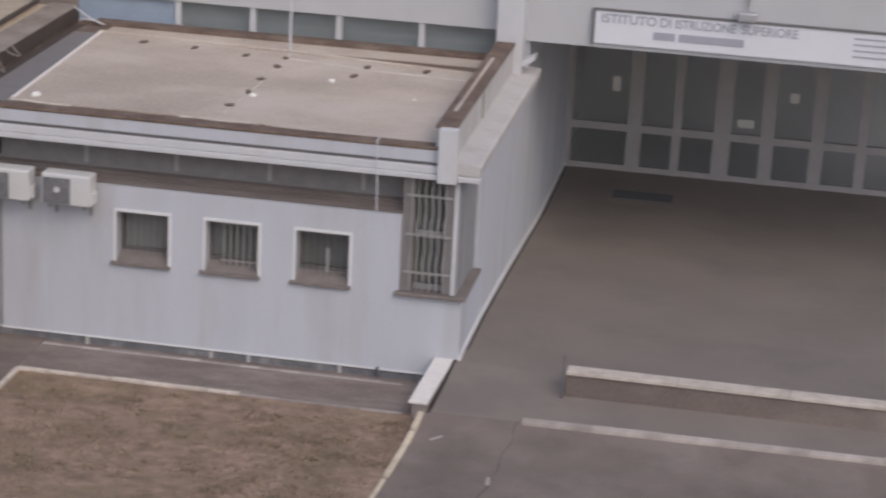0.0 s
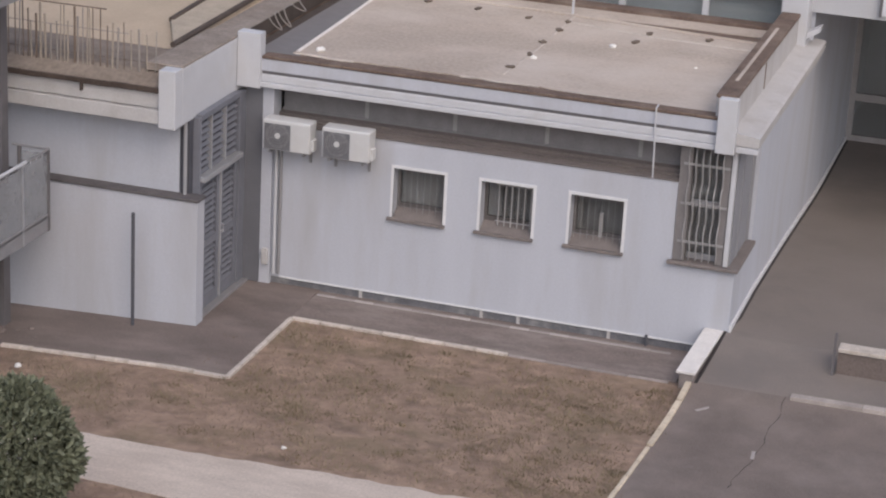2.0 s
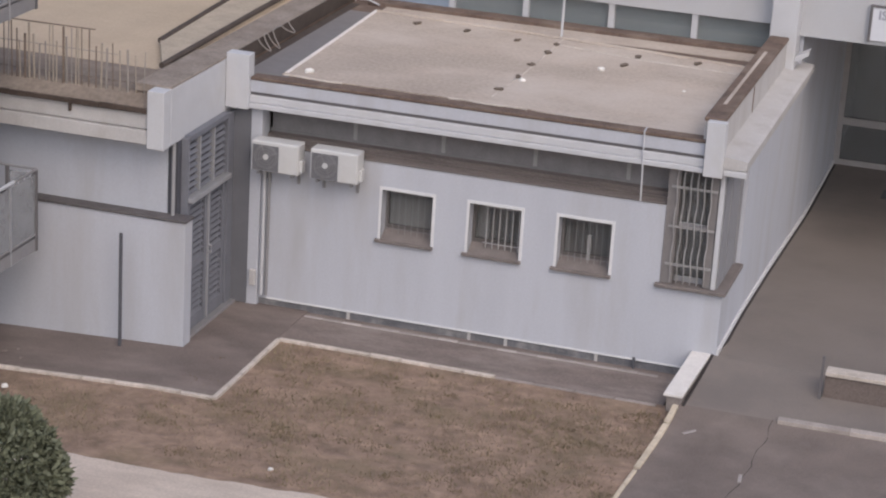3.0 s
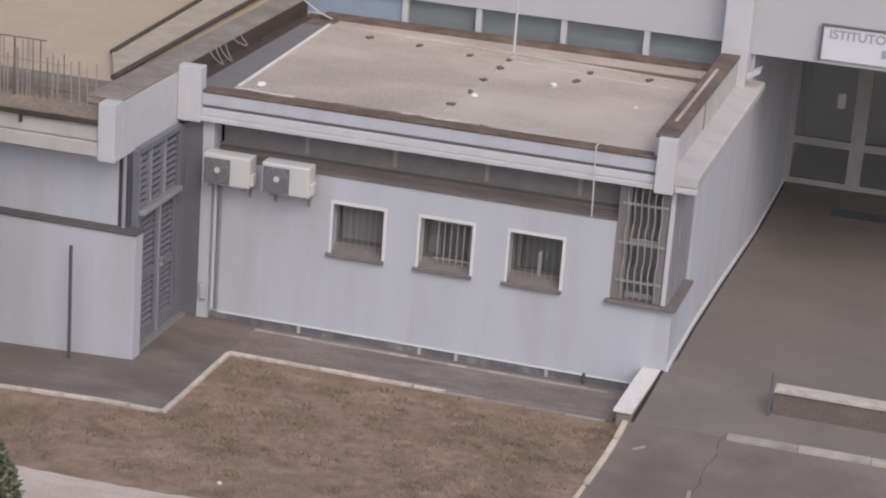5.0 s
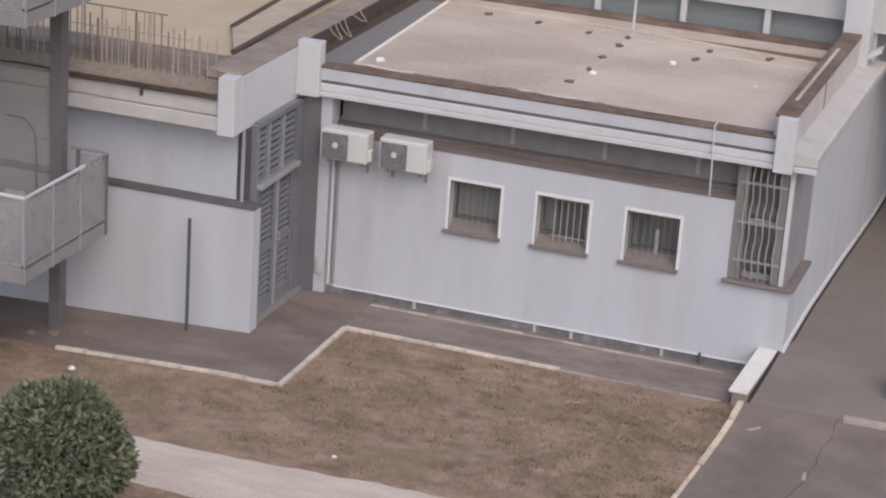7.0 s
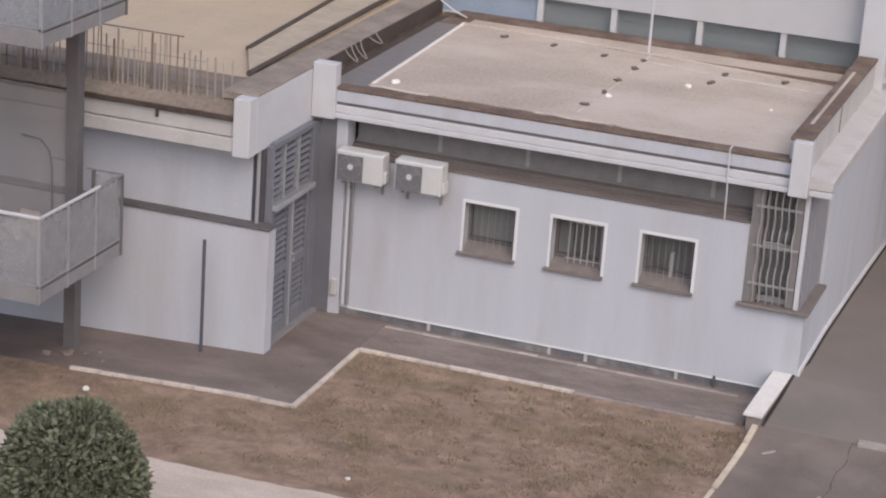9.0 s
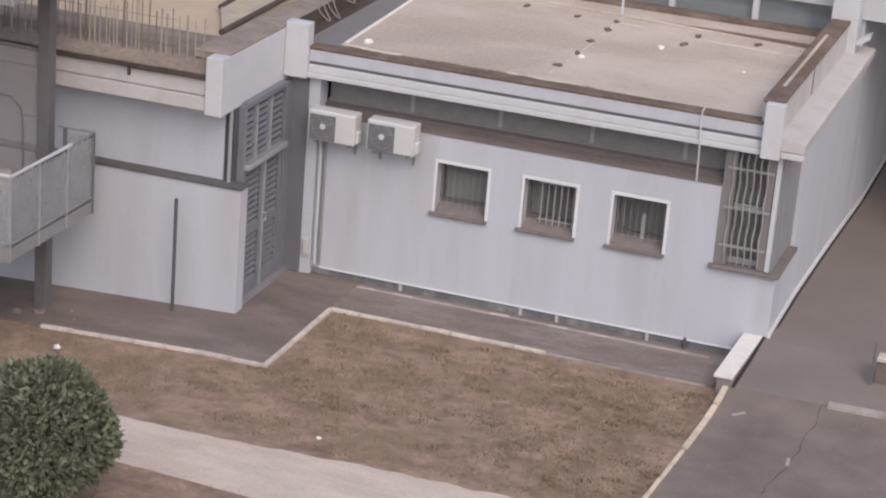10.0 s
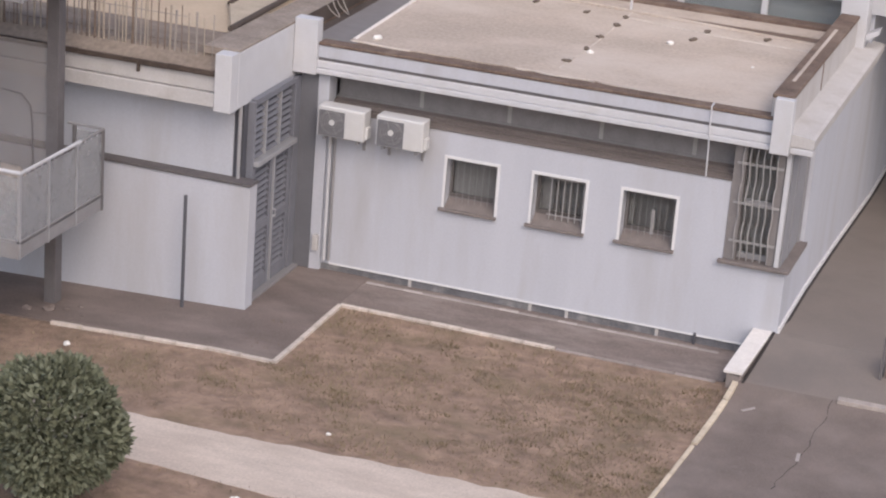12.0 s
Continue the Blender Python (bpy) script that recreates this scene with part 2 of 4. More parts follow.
def prism(bm, prof, y0, y1, axis="y"):
    """A profile of (u, z) drawn out along y (or x)."""
    f = (lambda u, w, z: (u, w, z)) if axis == "y" else (lambda u, w, z: (w, u, z))
    a = [bm.verts.new(f(u, y0, z)) for u, z in prof]
    b = [bm.verts.new(f(u, y1, z)) for u, z in prof]
    k = len(prof)
    for i in range(k):
        bm.faces.new((a[i], a[(i + 1) % k], b[(i + 1) % k], b[i]))
    bm.faces.new(a[::-1])
    bm.faces.new(b)
    bmesh.ops.recalc_face_normals(bm, faces=bm.faces)
    return bm


def mesh(name, bm, material):
    bmesh.ops.recalc_face_normals(bm, faces=bm.faces)
    me = bpy.data.meshes.new(name)
    bm.to_mesh(me)
    bm.free()
    me.materials.append(material)
    return me


def part(name, bm, material, parent, label=""):
    ob = new(name, mesh(name, bm, material))
    ob.parent = parent
    return tagged(ob, label)


def solid(name, bm, material, label, category, kind="", group=""):
    return tagged(new(name, mesh(name, bm, material)), label, category, group, kind)


def empty(name, at, label, category, kind="", group=""):
    ob = new(name)
    ob.location = at
    return tagged(ob, label, category, group, kind)


def shifted(bm, v):
    bmesh.ops.translate(bm, verts=bm.verts, vec=v)
    return bm


def put(name, bm, material, parent, label=""):
    """A part whose coordinates are the world's, under a thing that stands elsewhere."""
    off = -Vector(parent.location)
    if parent.parent:
        off -= Vector(parent.parent.location)
    return part(name, shifted(bm, off), material, parent, label)


# ---- ground ----
def fall(x):
    """The ground drops gently towards the staircase."""
    return -0.045 * min(max(0.4 - x, 0.0), 6.0)


def sheet(x0, x1, y0, y1, z, depth=0.3, n=40):
    bm = bmesh.new()
    for i in range(n):
        a, b = x0 + (x1 - x0) * i / n, x0 + (x1 - x0) * (i + 1) / n
        vs = [bm.verts.new(c) for c in ((a, y0, z + fall(a)), (b, y0, z + fall(b)), (b, y1, z + fall(b)), (a, y1, z + fall(a)))]
        bm.faces.new(vs)
    bmesh.ops.remove_doubles(bm, verts=bm.verts, dist=0.001)
    e = bmesh.ops.extrude_face_region(bm, geom=bm.faces[:])
    for v in e["geom"]:
        if isinstance(v, bmesh.types.BMVert):
            v.co.z = z - depth - 0.3
    return bm


solid("ground", B(-600, 600, -600, 600, -1.0, -0.30), SOIL, "brown dry earth with thin grass reaching far off", "ground", "structure")
solid("lawn", sheet(-14, 7.36, -30, -1.2, 0.0), SOIL, "brown dry lawn with patchy thin grass", "lawn", "structure")


def curve(y, knots):
    """A height or a place read off straight pieces between knots."""
    for (a, u), (b, v) in zip(knots, knots[1:]):
        if y <= b:
            return u + (v - u) * max(y - a, 0.0) / (b - a)
    return knots[-1][1]


def rise(y):
    """The drive climbs to the building corner, and the forecourt falls to the entrance."""
    return curve(y, [(-2.4, 0.0), (-1.8, 0.05), (-1.4, 0.13), (-0.6, 0.27), (0.0, 0.41), (2.0, 0.40), (4.5, 0.28), (8.5, 0.02), (9.5, 0.0), (12.4, 0.0)])


def drive_edge(y):
    """The line of the kerb between lawn and drive."""
    return curve(y, [(-40, 6.0), (-12, 6.85), (-5.6, 7.21), (-3.6, 7.335), (-1.5, 7.42), (-1.3, 7.5), (0, 7.6), (13, 7.6)])


def paved(y0, y1, lift):
    """A sheet from the kerb to the far wall that follows the climb."""
    bm, ys = bmesh.new(), []
    y = y0
    while y < y1 - 0.01:
        ys.append(y)
        y += 0.15 if -3 < y < 0.5 else 0.75
    ys.append(y1)
    rows = [[bm.verts.new((x, y, z)) for x, z in ((drive_edge(y), -0.25), (drive_edge(y), rise(y) + lift), (26, rise(y) + lift))] for y in ys]
    for a, b in zip(rows, rows[1:]):
        for k in range(2):
            bm.faces.new((a[k], a[k + 1], b[k + 1], b[k]))
    return bm


solid("yard", paved(-1.4, 12.4, 0.008), COURT, "smooth brown-grey concrete forecourt before the entrance", "yard", "structure")
solid("road", paved(-34, -1.4, 0.010), ASPHALT, "worn dark grey asphalt drive", "road", "structure")
bm = sheet(-14, 1.28, -3.73, 0.05, 0.0195)
bm2 = bmesh.new()
prism(bm2, [(-1.24, -0.3), (-1.24, 0.0195), (-0.5, 0.017), (-0.12, 0.008), (0.018, 0.0), (0.018, -0.3)], 1.284, 7.2, "x")
solid("pavement", bm, PAVE, "damp grey concrete walkway round the building", "pavement", "structure")
solid("pavement_apron", bm2, PAVE_PALE, "worn pale concrete apron along the front wall", "pavement", "structure")

# ---- main building ----
WX = 7.68
bm = bmesh.new()
cuts = [(2.41, 3.21), (3.79, 4.59), (5.17, 5.97)]
xs = [0.0] + [v for c in cuts for v in c] + [6.74]
for i in range(0, len(xs), 2):
    box(bm, xs[i], xs[i + 1], 0, 0.3, 0.13, 2.6)
for a, b in cuts:
    box(bm, a, b, 0, 0.3, 0.13, 1.38)
    box(bm, a, b, 0, 0.3, 2.18, 2.6)
box(bm, 6.74, WX, 0, 0.3, 0.13, 1.36)
wall_front = solid("wall_front", bm, PLASTER, "white rendered front wall with faint rain streaks", "wall", "structure")
bm = B(0.0, 7.3, 0.02, 0.28, -0.25, 0.13)
solid("plinth", bm, PLINTH, "grey flaking plinth under the white wall", "plinth", "structure")
bm = B(WX - 0.3, WX, 1.38, 12.4, -0.1, 3.2)
box(bm, WX - 0.3, WX, 5.9, 12.4, 3.2, 3.98)
box(bm, WX - 0.3, WX, 0.3, 1.38, -0.1, 1.36)
box(bm, 7.3, WX, 0, 0.3, -0.1, 0.13)
solid("wall_side", bm, PLASTER, "long white rendered side wall along the forecourt", "wall", "structure")
bm = bmesh.new()
prism(bm, [(-0.015, 2.6), (-0.015, 2.62), (0.12, 2.65), (0.12, 2.6)], 0.456, 6.74, "x")
prism(bm, [(0.12, 2.6), (0.105, 2.68), (0.20, 2.70), (0.20, 2.6)], 0.456, 6.74, "x")
prism(bm, [(0.20, 2.6), (0.19, 2.73), (0.30, 2.75), (0.30, 2.6)], 0.456, 6.74, "x")
solid("wall_ledge", bm, BOARD, "brown-grey lapped boards and ledge on top of the front wall", "ledge", "structure")

clerestory = empty("window_strip", (3.6, 0.3, 2.7), "narrow strip of closed grey shutters under the eaves", "window", "structure")
put("window_frame", box(box(bmesh.new(), 0.456, 6.74, 0.3, 0.36, 2.75, 2.79), 0.456, 6.74, 0.3, 0.36, 3.14, 3.2), SHUT, clerestory)
cx = [0.456, 1.83, 3.23, 4.66, 6.08, 6.74]
for a, b in zip(cx, cx[1:]):
    put("shutter", B(a + 0.03, b - 0.03, 0.315, 0.33, 2.79, 3.14), SHUT, clerestory, "closed dull grey shutter")
for a in cx[1:-1]:
    put("mullion", B(a - 0.03, a + 0.03, 0.305, 0.358, 2.791, 3.139), BARS, clerestory)
solid("corner_pillar", B(0.255, 0.455, -0.05, 0.28, -0.05, 3.2, bev=0.01), PLASTER, "white rendered corner pillar beside the metal gate", "pillar", "structure")

solid("wall_drip_edge", B(0.6, 7.18, -0.012, -0.001, 0.125, 0.152), SURR, "thin white plaster edge above the plinth", "trim", "structure")

# roof
FZ = 3.67
roof = empty("roof", (3.7, 2.5, 3.3), "flat roof with pale weathered felt and brown edges", "roof", "structure")
put("slab", B(-0.1, 7.2, -0.1, 5.75, 3.24, FZ - 0.02), CAP, roof)


def wavy(pts, step, amp, close=True):
    """Points along a line, with a small irregular wander."""
    out = []
    for (x0, y0), (x1, y1) in zip(pts, pts[1:] + (pts[:1] if close else [])):
        n = max(1, round(math.hypot(x1 - x0, y1 - y0) / step))
        for i in range(n):
            x, y = x0 + (x1 - x0) * i / n, y0 + (y1 - y0) * i / n
            out.append((x + amp * noise.noise(Vector((x * 3.1, y * 3.1, 1.5))), y + amp * noise.noise(Vector((x * 3.1, y * 3.1, 7.5)))))
    return out if close else out + [pts[-1]]


bm = bmesh.new()
outline = wavy([(0.66, 0.26), (3.9, 0.26), (7.18, 0.10), (7.18, 0.6), (7.02, 4.4), (3.8, 4.75), (0.5, 5.0)], 0.16, 0.07)
prism(bm, outline, FZ - 0.03, FZ)
for v in bm.verts:
    v.co = Vector((v.co.x, v.co.z, v.co.y))
put("felt", bm, FELT, roof, "pale beige felt covering")
for x0, x1 in ((0.7, 1.6), (3.3, 4.5), (4.9, 6.9)):
    put("felt_lap", R([(x, y - 0.02, FZ - 0.006) for x, y in wavy([(x0, 0.26 - max(x0 - 3.9, 0) * 0.049), (x1, 0.26 - max(x1 - 3.9, 0) * 0.049)], 0.12, 0.07, False)], 0.018, 6), KERB, roof, "pale lifted felt edge")
put("felt_border", R([(0.66, 0.37, FZ), (0.6, 2.6, FZ + 0.01), (0.5, 4.98, FZ)], 0.028, 8), WHITEST, roof, "raised pale felt edge")
put("roof_margin", B(0.062, 0.75, 0.12, 4.88, FZ - 0.0215, FZ - 0.013), JAMB, roof, "grey bitumen margin")
put("valley", B(-0.098, 0.06, 0.18, 5.4, FZ - 0.022, FZ - 0.012), DARKEDGE, roof, "dark strip in the valley beside the annex")
put("back_strip", B(0.55, 7.15, 4.9, 5.42, FZ - 0.03, FZ - 0.008), FELT, roof)
put("felt_border", R([(0.5, 4.98, FZ), (3.8, 4.73, FZ + 0.015), (7.0, 4.4, FZ)], 0.03, 8), FELT, roof, "raised pale felt edge")
put("felt_lap", R([(3.84, 0.6, FZ - 0.012), (3.9, 2.4, FZ - 0.012), (3.88, 4.7, FZ - 0.012)], 0.022, 8), KERB, roof)
put("felt_lap", R([(3.9, 4.3, FZ - 0.014), (5.4, 4.0, FZ - 0.014), (7.0, 3.9, FZ - 0.014)], 0.03, 8), KERB, roof)
put("front_edge", B(0.28, 7.25, -0.15, 0.10, FZ - 0.035, FZ + 0.015, bev=0.012), CAP, roof, "brown mossy edge")
fascia = empty("fascia", (3.7, -0.15, 3.2), "white stepped concrete fascia under the roof edge", "fascia", "structure")
put("upper_band", B(0.28, 7.25, -0.14, 0.0, 3.45, FZ - 0.04, bev=0.008), PLASTER, fascia)
put("lower_band", B(0.28, 7.25, -0.165, 0.0, 3.29, 3.40, bev=0.01), TRIM, fascia)
put("drip_lip", B(0.28, 7.25, -0.195, 0.0, 3.205, 3.285, bev=0.01), TRIM, fascia)
# Recess in the white fascia, its shadow line put into a dark colour.
put("groove_shadow", B(0.28, 7.25, -0.115, 0.0, 3.40, 3.45), POSTM, fascia)
put("soffit", B(0.0, 7.5, -0.12, 0.6, 3.2, 3.24), PLASTER_OLD, fascia)
parapet = empty("parapet", (7.35, 2, 3.3), "white parapet with brown mossy coping along the roof side", "parapet", "structure")
put("upstand", B(7.2, 7.48, -0.1, 5.4, 3.3, 3.96), PLASTER_OLD, parapet)
put("coping", B(7.19, 7.50, -0.12, 5.4, 3.96, 4.02, bev=0.012), CAP, parapet)
put("old_felt_streak", B(7.30, 7.35, 0.7, 4.2, 4.018, 4.026), FELT, parapet)
put("end_pier", B(7.26, 7.54, -0.26, -0.1, 3.18, 3.99, bev=0.012), TRIM, parapet)
cornice = empty("cornice", (7.7, 3, 3.2), "white ledge projecting below the parapet", "cornice", "structure")
bm = bmesh.new()
prism(bm, [(7.45, 3.31), (7.45, 3.50), (7.84, 3.455), (7.875, 3.44), (7.875, 3.33), (7.86, 3.31)], -0.17, 6.1)
put("ledge", bm, PLASTER_OLD, cornice)
put("bed_mould", B(7.45, 7.83, -0.14, 6.05, 3.21, 3.308), PLASTER_OLD, cornice)
put("front_lip", B(7.545, 7.88, -0.185, -0.142, 3.205, 3.29, bev=0.01), TRIM, cornice)
bm = bmesh.new()
prism(bm, [(7.625, 3.60), (7.625, 3.70), (7.84, 3.82), (7.84, 3.74)], 5.45, 5.72)
put("overflow_spout", bm, TRIM, cornice, "short white spout beside the column")
put("rust_rod", R([(7.487, 2.3, 3.52), (7.487, 2.3, 3.94)], 0.008, 6), RUST, cornice, "thin rusty rod on the parapet face")

# upper storey
bm = B(-0.2, 7.2, 5.75, 6.0, 4.13, 8.2)
box(bm, -0.2, 7.2, 5.75, 6.0, 3.2, 3.66)
box(bm, 7.62, 18, 5.8, 6.05, 3.98, 8.2)
solid("wall_upper", bm, PANEL, "white panelled wall of the upper storey", "wall", "structure")
solid("ledge_back", B(0.2, 7.2, 5.42, 5.75, 3.6, 3.72, bev=0.01), CAP, "brown weathered ledge below the window band", "ledge", "structure")
solid("column", B(7.17, 7.62, 5.4, 5.9, 3.2, 8.2, bev=0.02), TRIM, "white column at the corner of the upper storey", "column", "structure")
solid("entrance_soffit", B(7.3, 18, 6.05, 12.6, 3.98, 4.2), TRIM, "pale soffit over the entrance", "ceiling", "structure")
band = empty("window_band", (3.5, 5.8, 3.8), "band of grey windows with white mullions above the roof", "window", "structure")
bx = [-0.2, 1.6, 2.92, 4.42, 5.85, 7.2]
for i, (a, b) in enumerate(zip(bx, bx[1:])):
    if i == 0:
        put("panel", B(a, b - 0.02, 5.84, 5.87, 3.66, 4.13), BLUEP, band, "pale blue infill panel")
    else:
        p = put("pane", B(a + 0.05, b - 0.05, 5.85, 5.862, 3.66, 4.13), GLASS, band)
        p.visible_shadow = False
        put("blind", B(a + 0.05, b - 0.05, 5.92, 5.93, 3.66, 4.13), BLIND2, band, "drawn grey blind")
for a in bx[1:-1]:
    put("mullion", B(a - 0.05, a + 0.05, 5.78, 5.9, 3.66, 4.13), TRIM, band)

# entrance
ent = empty("entrance_glazing", (11, 12.33, 0), "dim glazed entrance front with pale frames and dark panes", "door", "structure")
gx = [(7.6, 7.79), (8.89, 9.17), (9.78, 9.95), (10.59, 10.93), (11.5, 11.77), (12.48, 12.74), (13.37, 13.57), (14.2, 14.4), (15.1, 15.3), (16.0, 16.2), (16.9, 17.1)]
for z0, z1 in ((0.0, 0.12), (0.82, 0.97), (2.5, 2.64)):
    put("rail", B(7.6, 17.1, 12.3, 12.4, z0, z1), FRAME, ent, "pale horizontal frame rail")
for a, b in gx:
    put("mullion", B(a, b, 12.28, 12.4, 0.0, 3.98), FRAME, ent)
for (_, a), (b, _) in zip(gx, gx[1:]):
    for z0, z1 in ((0.12, 0.82), (0.97, 2.5), (2.64, 3.98)):
        p = put("pane", B(a, b, 12.34, 12.352, z0, z1), DOORGLASS, ent)
        p.visible_shadow = False
for x, z, w, h in ((8.62, 1.62, 0.16, 0.3), (11.2, 1.12, 0.32, 0.16), (12.1, 1.7, 0.18, 0.2)):
    put("notice", B(x - w / 2, x + w / 2, 12.325, 12.33, z, z + h), PAPER, ent, "pale paper notice on the glass")
solid("door_mat", B(8.85, 10.0, 10.4, 10.95, 0.0, 0.02, bev=0.006), ACD, "dark doormat on the forecourt before the entrance", "mat")
solid("wall_hall", box(B(7.3, 18, 15.4, 15.7, -0.1, 4.2), 7.3, 7.6, 12.4, 15.4, -0.1, 4.2), INSIDE, "plain wall closing the dim hall", "wall", "structure")
solid("floor_hall", B(7.3, 18, 12.4, 15.4, -0.2, 0.0), INSIDE, "plain pale hall floor", "floor", "structure")
solid("wall_east", B(26, 26.3, -34, 17.3, -0.2, 2.2), PLASTER_OLD, "plain wall closing the yard", "wall", "structure")
solid("ceiling_hall", B(7.3, 18, 12.6, 15.7, 3.98, 4.2), INSIDE, "plain hall ceiling", "ceiling", "structure")
solid("roof_upper", B(-12, 18, 5.75, 15.7, 8.2, 8.4), CAP, "flat roof of the upper storey", "roof", "structure")
bm = B(0.0, 7.3, 5.8, 6.0, -0.1, 3.2)
box(bm, 0.0, 7.3, 0.3, 5.8, -0.15, 0.0)
solid("room_inner", bm, INSIDE, "plain room behind the small windows", "wall", "structure")

# sign
sign = empty("sign", (11.5, 5.78, 4.07), "long white school sign with faded grey lettering", "sign")
put("board", B(8.76, 16.0, 5.74, 5.795, 4.06, 4.62, bev=0.01), SIGNW, sign)
put("frame", box(B(8.72, 16.0, 5.72, 5.80, 4.62, 4.65), 8.72, 8.76, 5.72, 5.80, 4.04, 4.62), POSTM, sign, "thin dark frame")


def lettering(text, x0, x1, z, h, y, parent):
    cu = bpy.data.curves.new("lettering", "FONT")
    cu.body, cu.extrude, cu.offset = text, 0.004, 0.022
    tmp = new("lettering_curve", cu)
    bpy.context.view_layer.update()
    me = bpy.data.meshes.new_from_object(tmp.evaluated_get(bpy.context.evaluated_depsgraph_get()))
    bpy.data.objects.remove(tmp)
    co = np.empty(len(me.vertices) * 3)
    me.vertices.foreach_get("co", co)
    co = co.reshape(-1, 3)
    lo, hi = co.min(0), co.max(0)
    out = np.stack([x0 + (co[:, 0] - lo[0]) / (hi[0] - lo[0]) * (x1 - x0), y - co[:, 2], z + (co[:, 1] - lo[1]) / (hi[1] - lo[1]) * h], 1) - np.array(parent.location)
    me.vertices.foreach_set("co", out.ravel())
    me.materials.clear()
    me.materials.append(INK)
    ob = new("lettering", me)
    ob.parent = parent
    return ob


for word, xa, xe in (("ISTITUTO", 8.87, 9.78), ("DI", 9.84, 10.02), ("ISTRUZIONE", 10.09, 11.08), ("SUPERIORE", 11.18, 12.1)):
    lettering(word, xa, xe, 4.42, 0.155, 5.737, sign)
xb = 9.74
for w in (0.36, 1.07):
    put("text_bar", B(xb, xb + w, 5.732, 5.74, 4.20, 4.33), INK, sign, "row of unreadable lettering")
    xb += w + 0.06
for k in range(4):
    put("text_bar", B(13.0, 14.6 - 0.2 * (k % 2), 5.732, 5.74, 4.50 - 0.1 * k, 4.53 - 0.1 * k), INK, sign, "row of unreadable lettering")
lamp = empty("floodlight", (11.25, 5.7, 4.72), "small pale floodlight on a bracket above the sign", "lamp")
part("housing", B(-0.16, 0.16, -0.16, 0.02, -0.06, 0.1, bev=0.03), ALU, lamp)
part("bracket", R([(0, 0.0, 0.05), (0, -0.03, 0.3), (0, 0.08, 0.36)], 0.03), BARS, lamp)

# ---- left annex ----
solid("annex_wall_lower", B(-14, 0.14, -2.16, -1.9, -0.4, 1.93, bev=0.008), PLASTER, "white rendered lower wall of the annex", "wall", "structure")
solid("annex_ledge", B(-14, 0.16, -2.19, -1.9, 1.93, 1.97, bev=0.008), DARKLEDGE, "dark grey-brown ledge on the lower annex wall", "ledge", "structure")

solid("annex_wall_upper", B(-14, -0.25, -1.95, -1.7, 1.9, 3.3, bev=0.008), PLASTER, "white rendered upper wall of the annex", "wall", "structure")
bm = B(-14, -0.4, 5.7, 5.9, -0.1, 3.3)
box(bm, -14.2, -14, -2.1, 5.9, -0.1, 3.3)
box(bm, -14, 0.0, -1.7, 5.7, -0.15, 0.0)
box(bm, -0.12, 0.0, 0.05, 5.7, -0.1, 3.6)
solid("annex_room", bm, INSIDE, "plain dim room behind the gate", "wall", "structure")
aroof = empty("annex_roof", (-5, 0, 3.3), "flat annex roof with ochre screed and brown edges", "roof", "structure")
put("slab", B(-14, -0.16, -1.95, 5.75, 3.25, 3.86), CAP, aroof)
put("screed", B(-14, -0.66, -1.1, 5.7, 3.85, 3.875, bev=0.01), FELT_L, aroof, "ochre screed surface")
put("edge_beam", B(-0.66, -0.105, -2.2, 0.0, 3.917, 3.955, bev=0.015), EDGETOP, aroof, "weathered tan kerb beam")
put("edge_beam", B(-0.66, -0.165, -2.2, 5.75, 3.84, 3.915), EDGETOP, aroof, "weathered tan kerb beam")
bm = bmesh.new()
prism(bm, [(-2.43, 3.58), (-2.43, 3.635), (-2.39, 3.67), (-2.14, 3.83), (-1.9, 3.865), (-1.9, 3.58)], -14, -0.3, "x")
put("front_edge", bm, SILT, aroof, "brown silted sloping edge")
x = -8.0
random.seed(21)
while x < -0.37:
    w = min(random.uniform(0.25, 0.7), -0.36 - x)
    put("drip_edge", B(x, x + w, -2.455 - random.uniform(0, 0.01), -2.41, 3.59 - random.uniform(0.0, 0.018), 3.65 + random.uniform(0, 0.012), bev=0.008), MOSS, aroof, "dark mossy drip edge")
    x += w + 0.002
put("drip_edge", B(-14, -8.002, -2.455, -2.41, 3.58, 3.655, bev=0.008), MOSS, aroof, "dark mossy drip edge")
put("moss_tongue", B(-1.60, -1.56, -2.462, -2.404, 3.46, 3.60, bev=0.012), MOSS, aroof, "dark moss running down the fascia")
put("dirt_band", B(-14, -0.66, -1.95, -1.1, 3.855, 3.868), SILT, aroof, "brown silt along the roof edge")
bm = bmesh.new()
prism(bm, [(-0.70, -1.2), (-0.82, 5.5), (-1.66, 5.5), (-1.34, 0.15)], 3.86, 3.97)
for v in bm.verts:
    v.co = Vector((v.co.x, v.co.z, v.co.y))
# Thin facing darkens the kerb's side: shade put into its colour.
put("upstand", B(-0.164, -0.150, 0.02, 5.7, 3.66, 3.91), DARKEDGE, aroof, "dark facing carrying the shade of the kerb side")
put("gutter_bed", bm, PALEBED, aroof, "pale raised strip")
put("flashing", R([(-1.34, 0.15, 3.97), (-1.56, 4.0, 3.97), (-1.66, 5.5, 3.97)], 0.045), DARKEDGE, aroof, "dark flashing strip")
put("flashing", R([(-0.70, -1.22, 3.97), (-0.79, 2.96, 3.97), (-0.83, 5.5, 3.97)], 0.045), DARKEDGE, aroof, "dark flashing strip")
afascia = empty("annex_fascia", (-5, -2.4, 3.1), "white stepped concrete fascia of the annex", "fascia", "structure")
put("upper_band", B(-14, -0.36, -2.40, -1.9, 3.34, 3.6, bev=0.008), PLASTER_OLD, afascia)
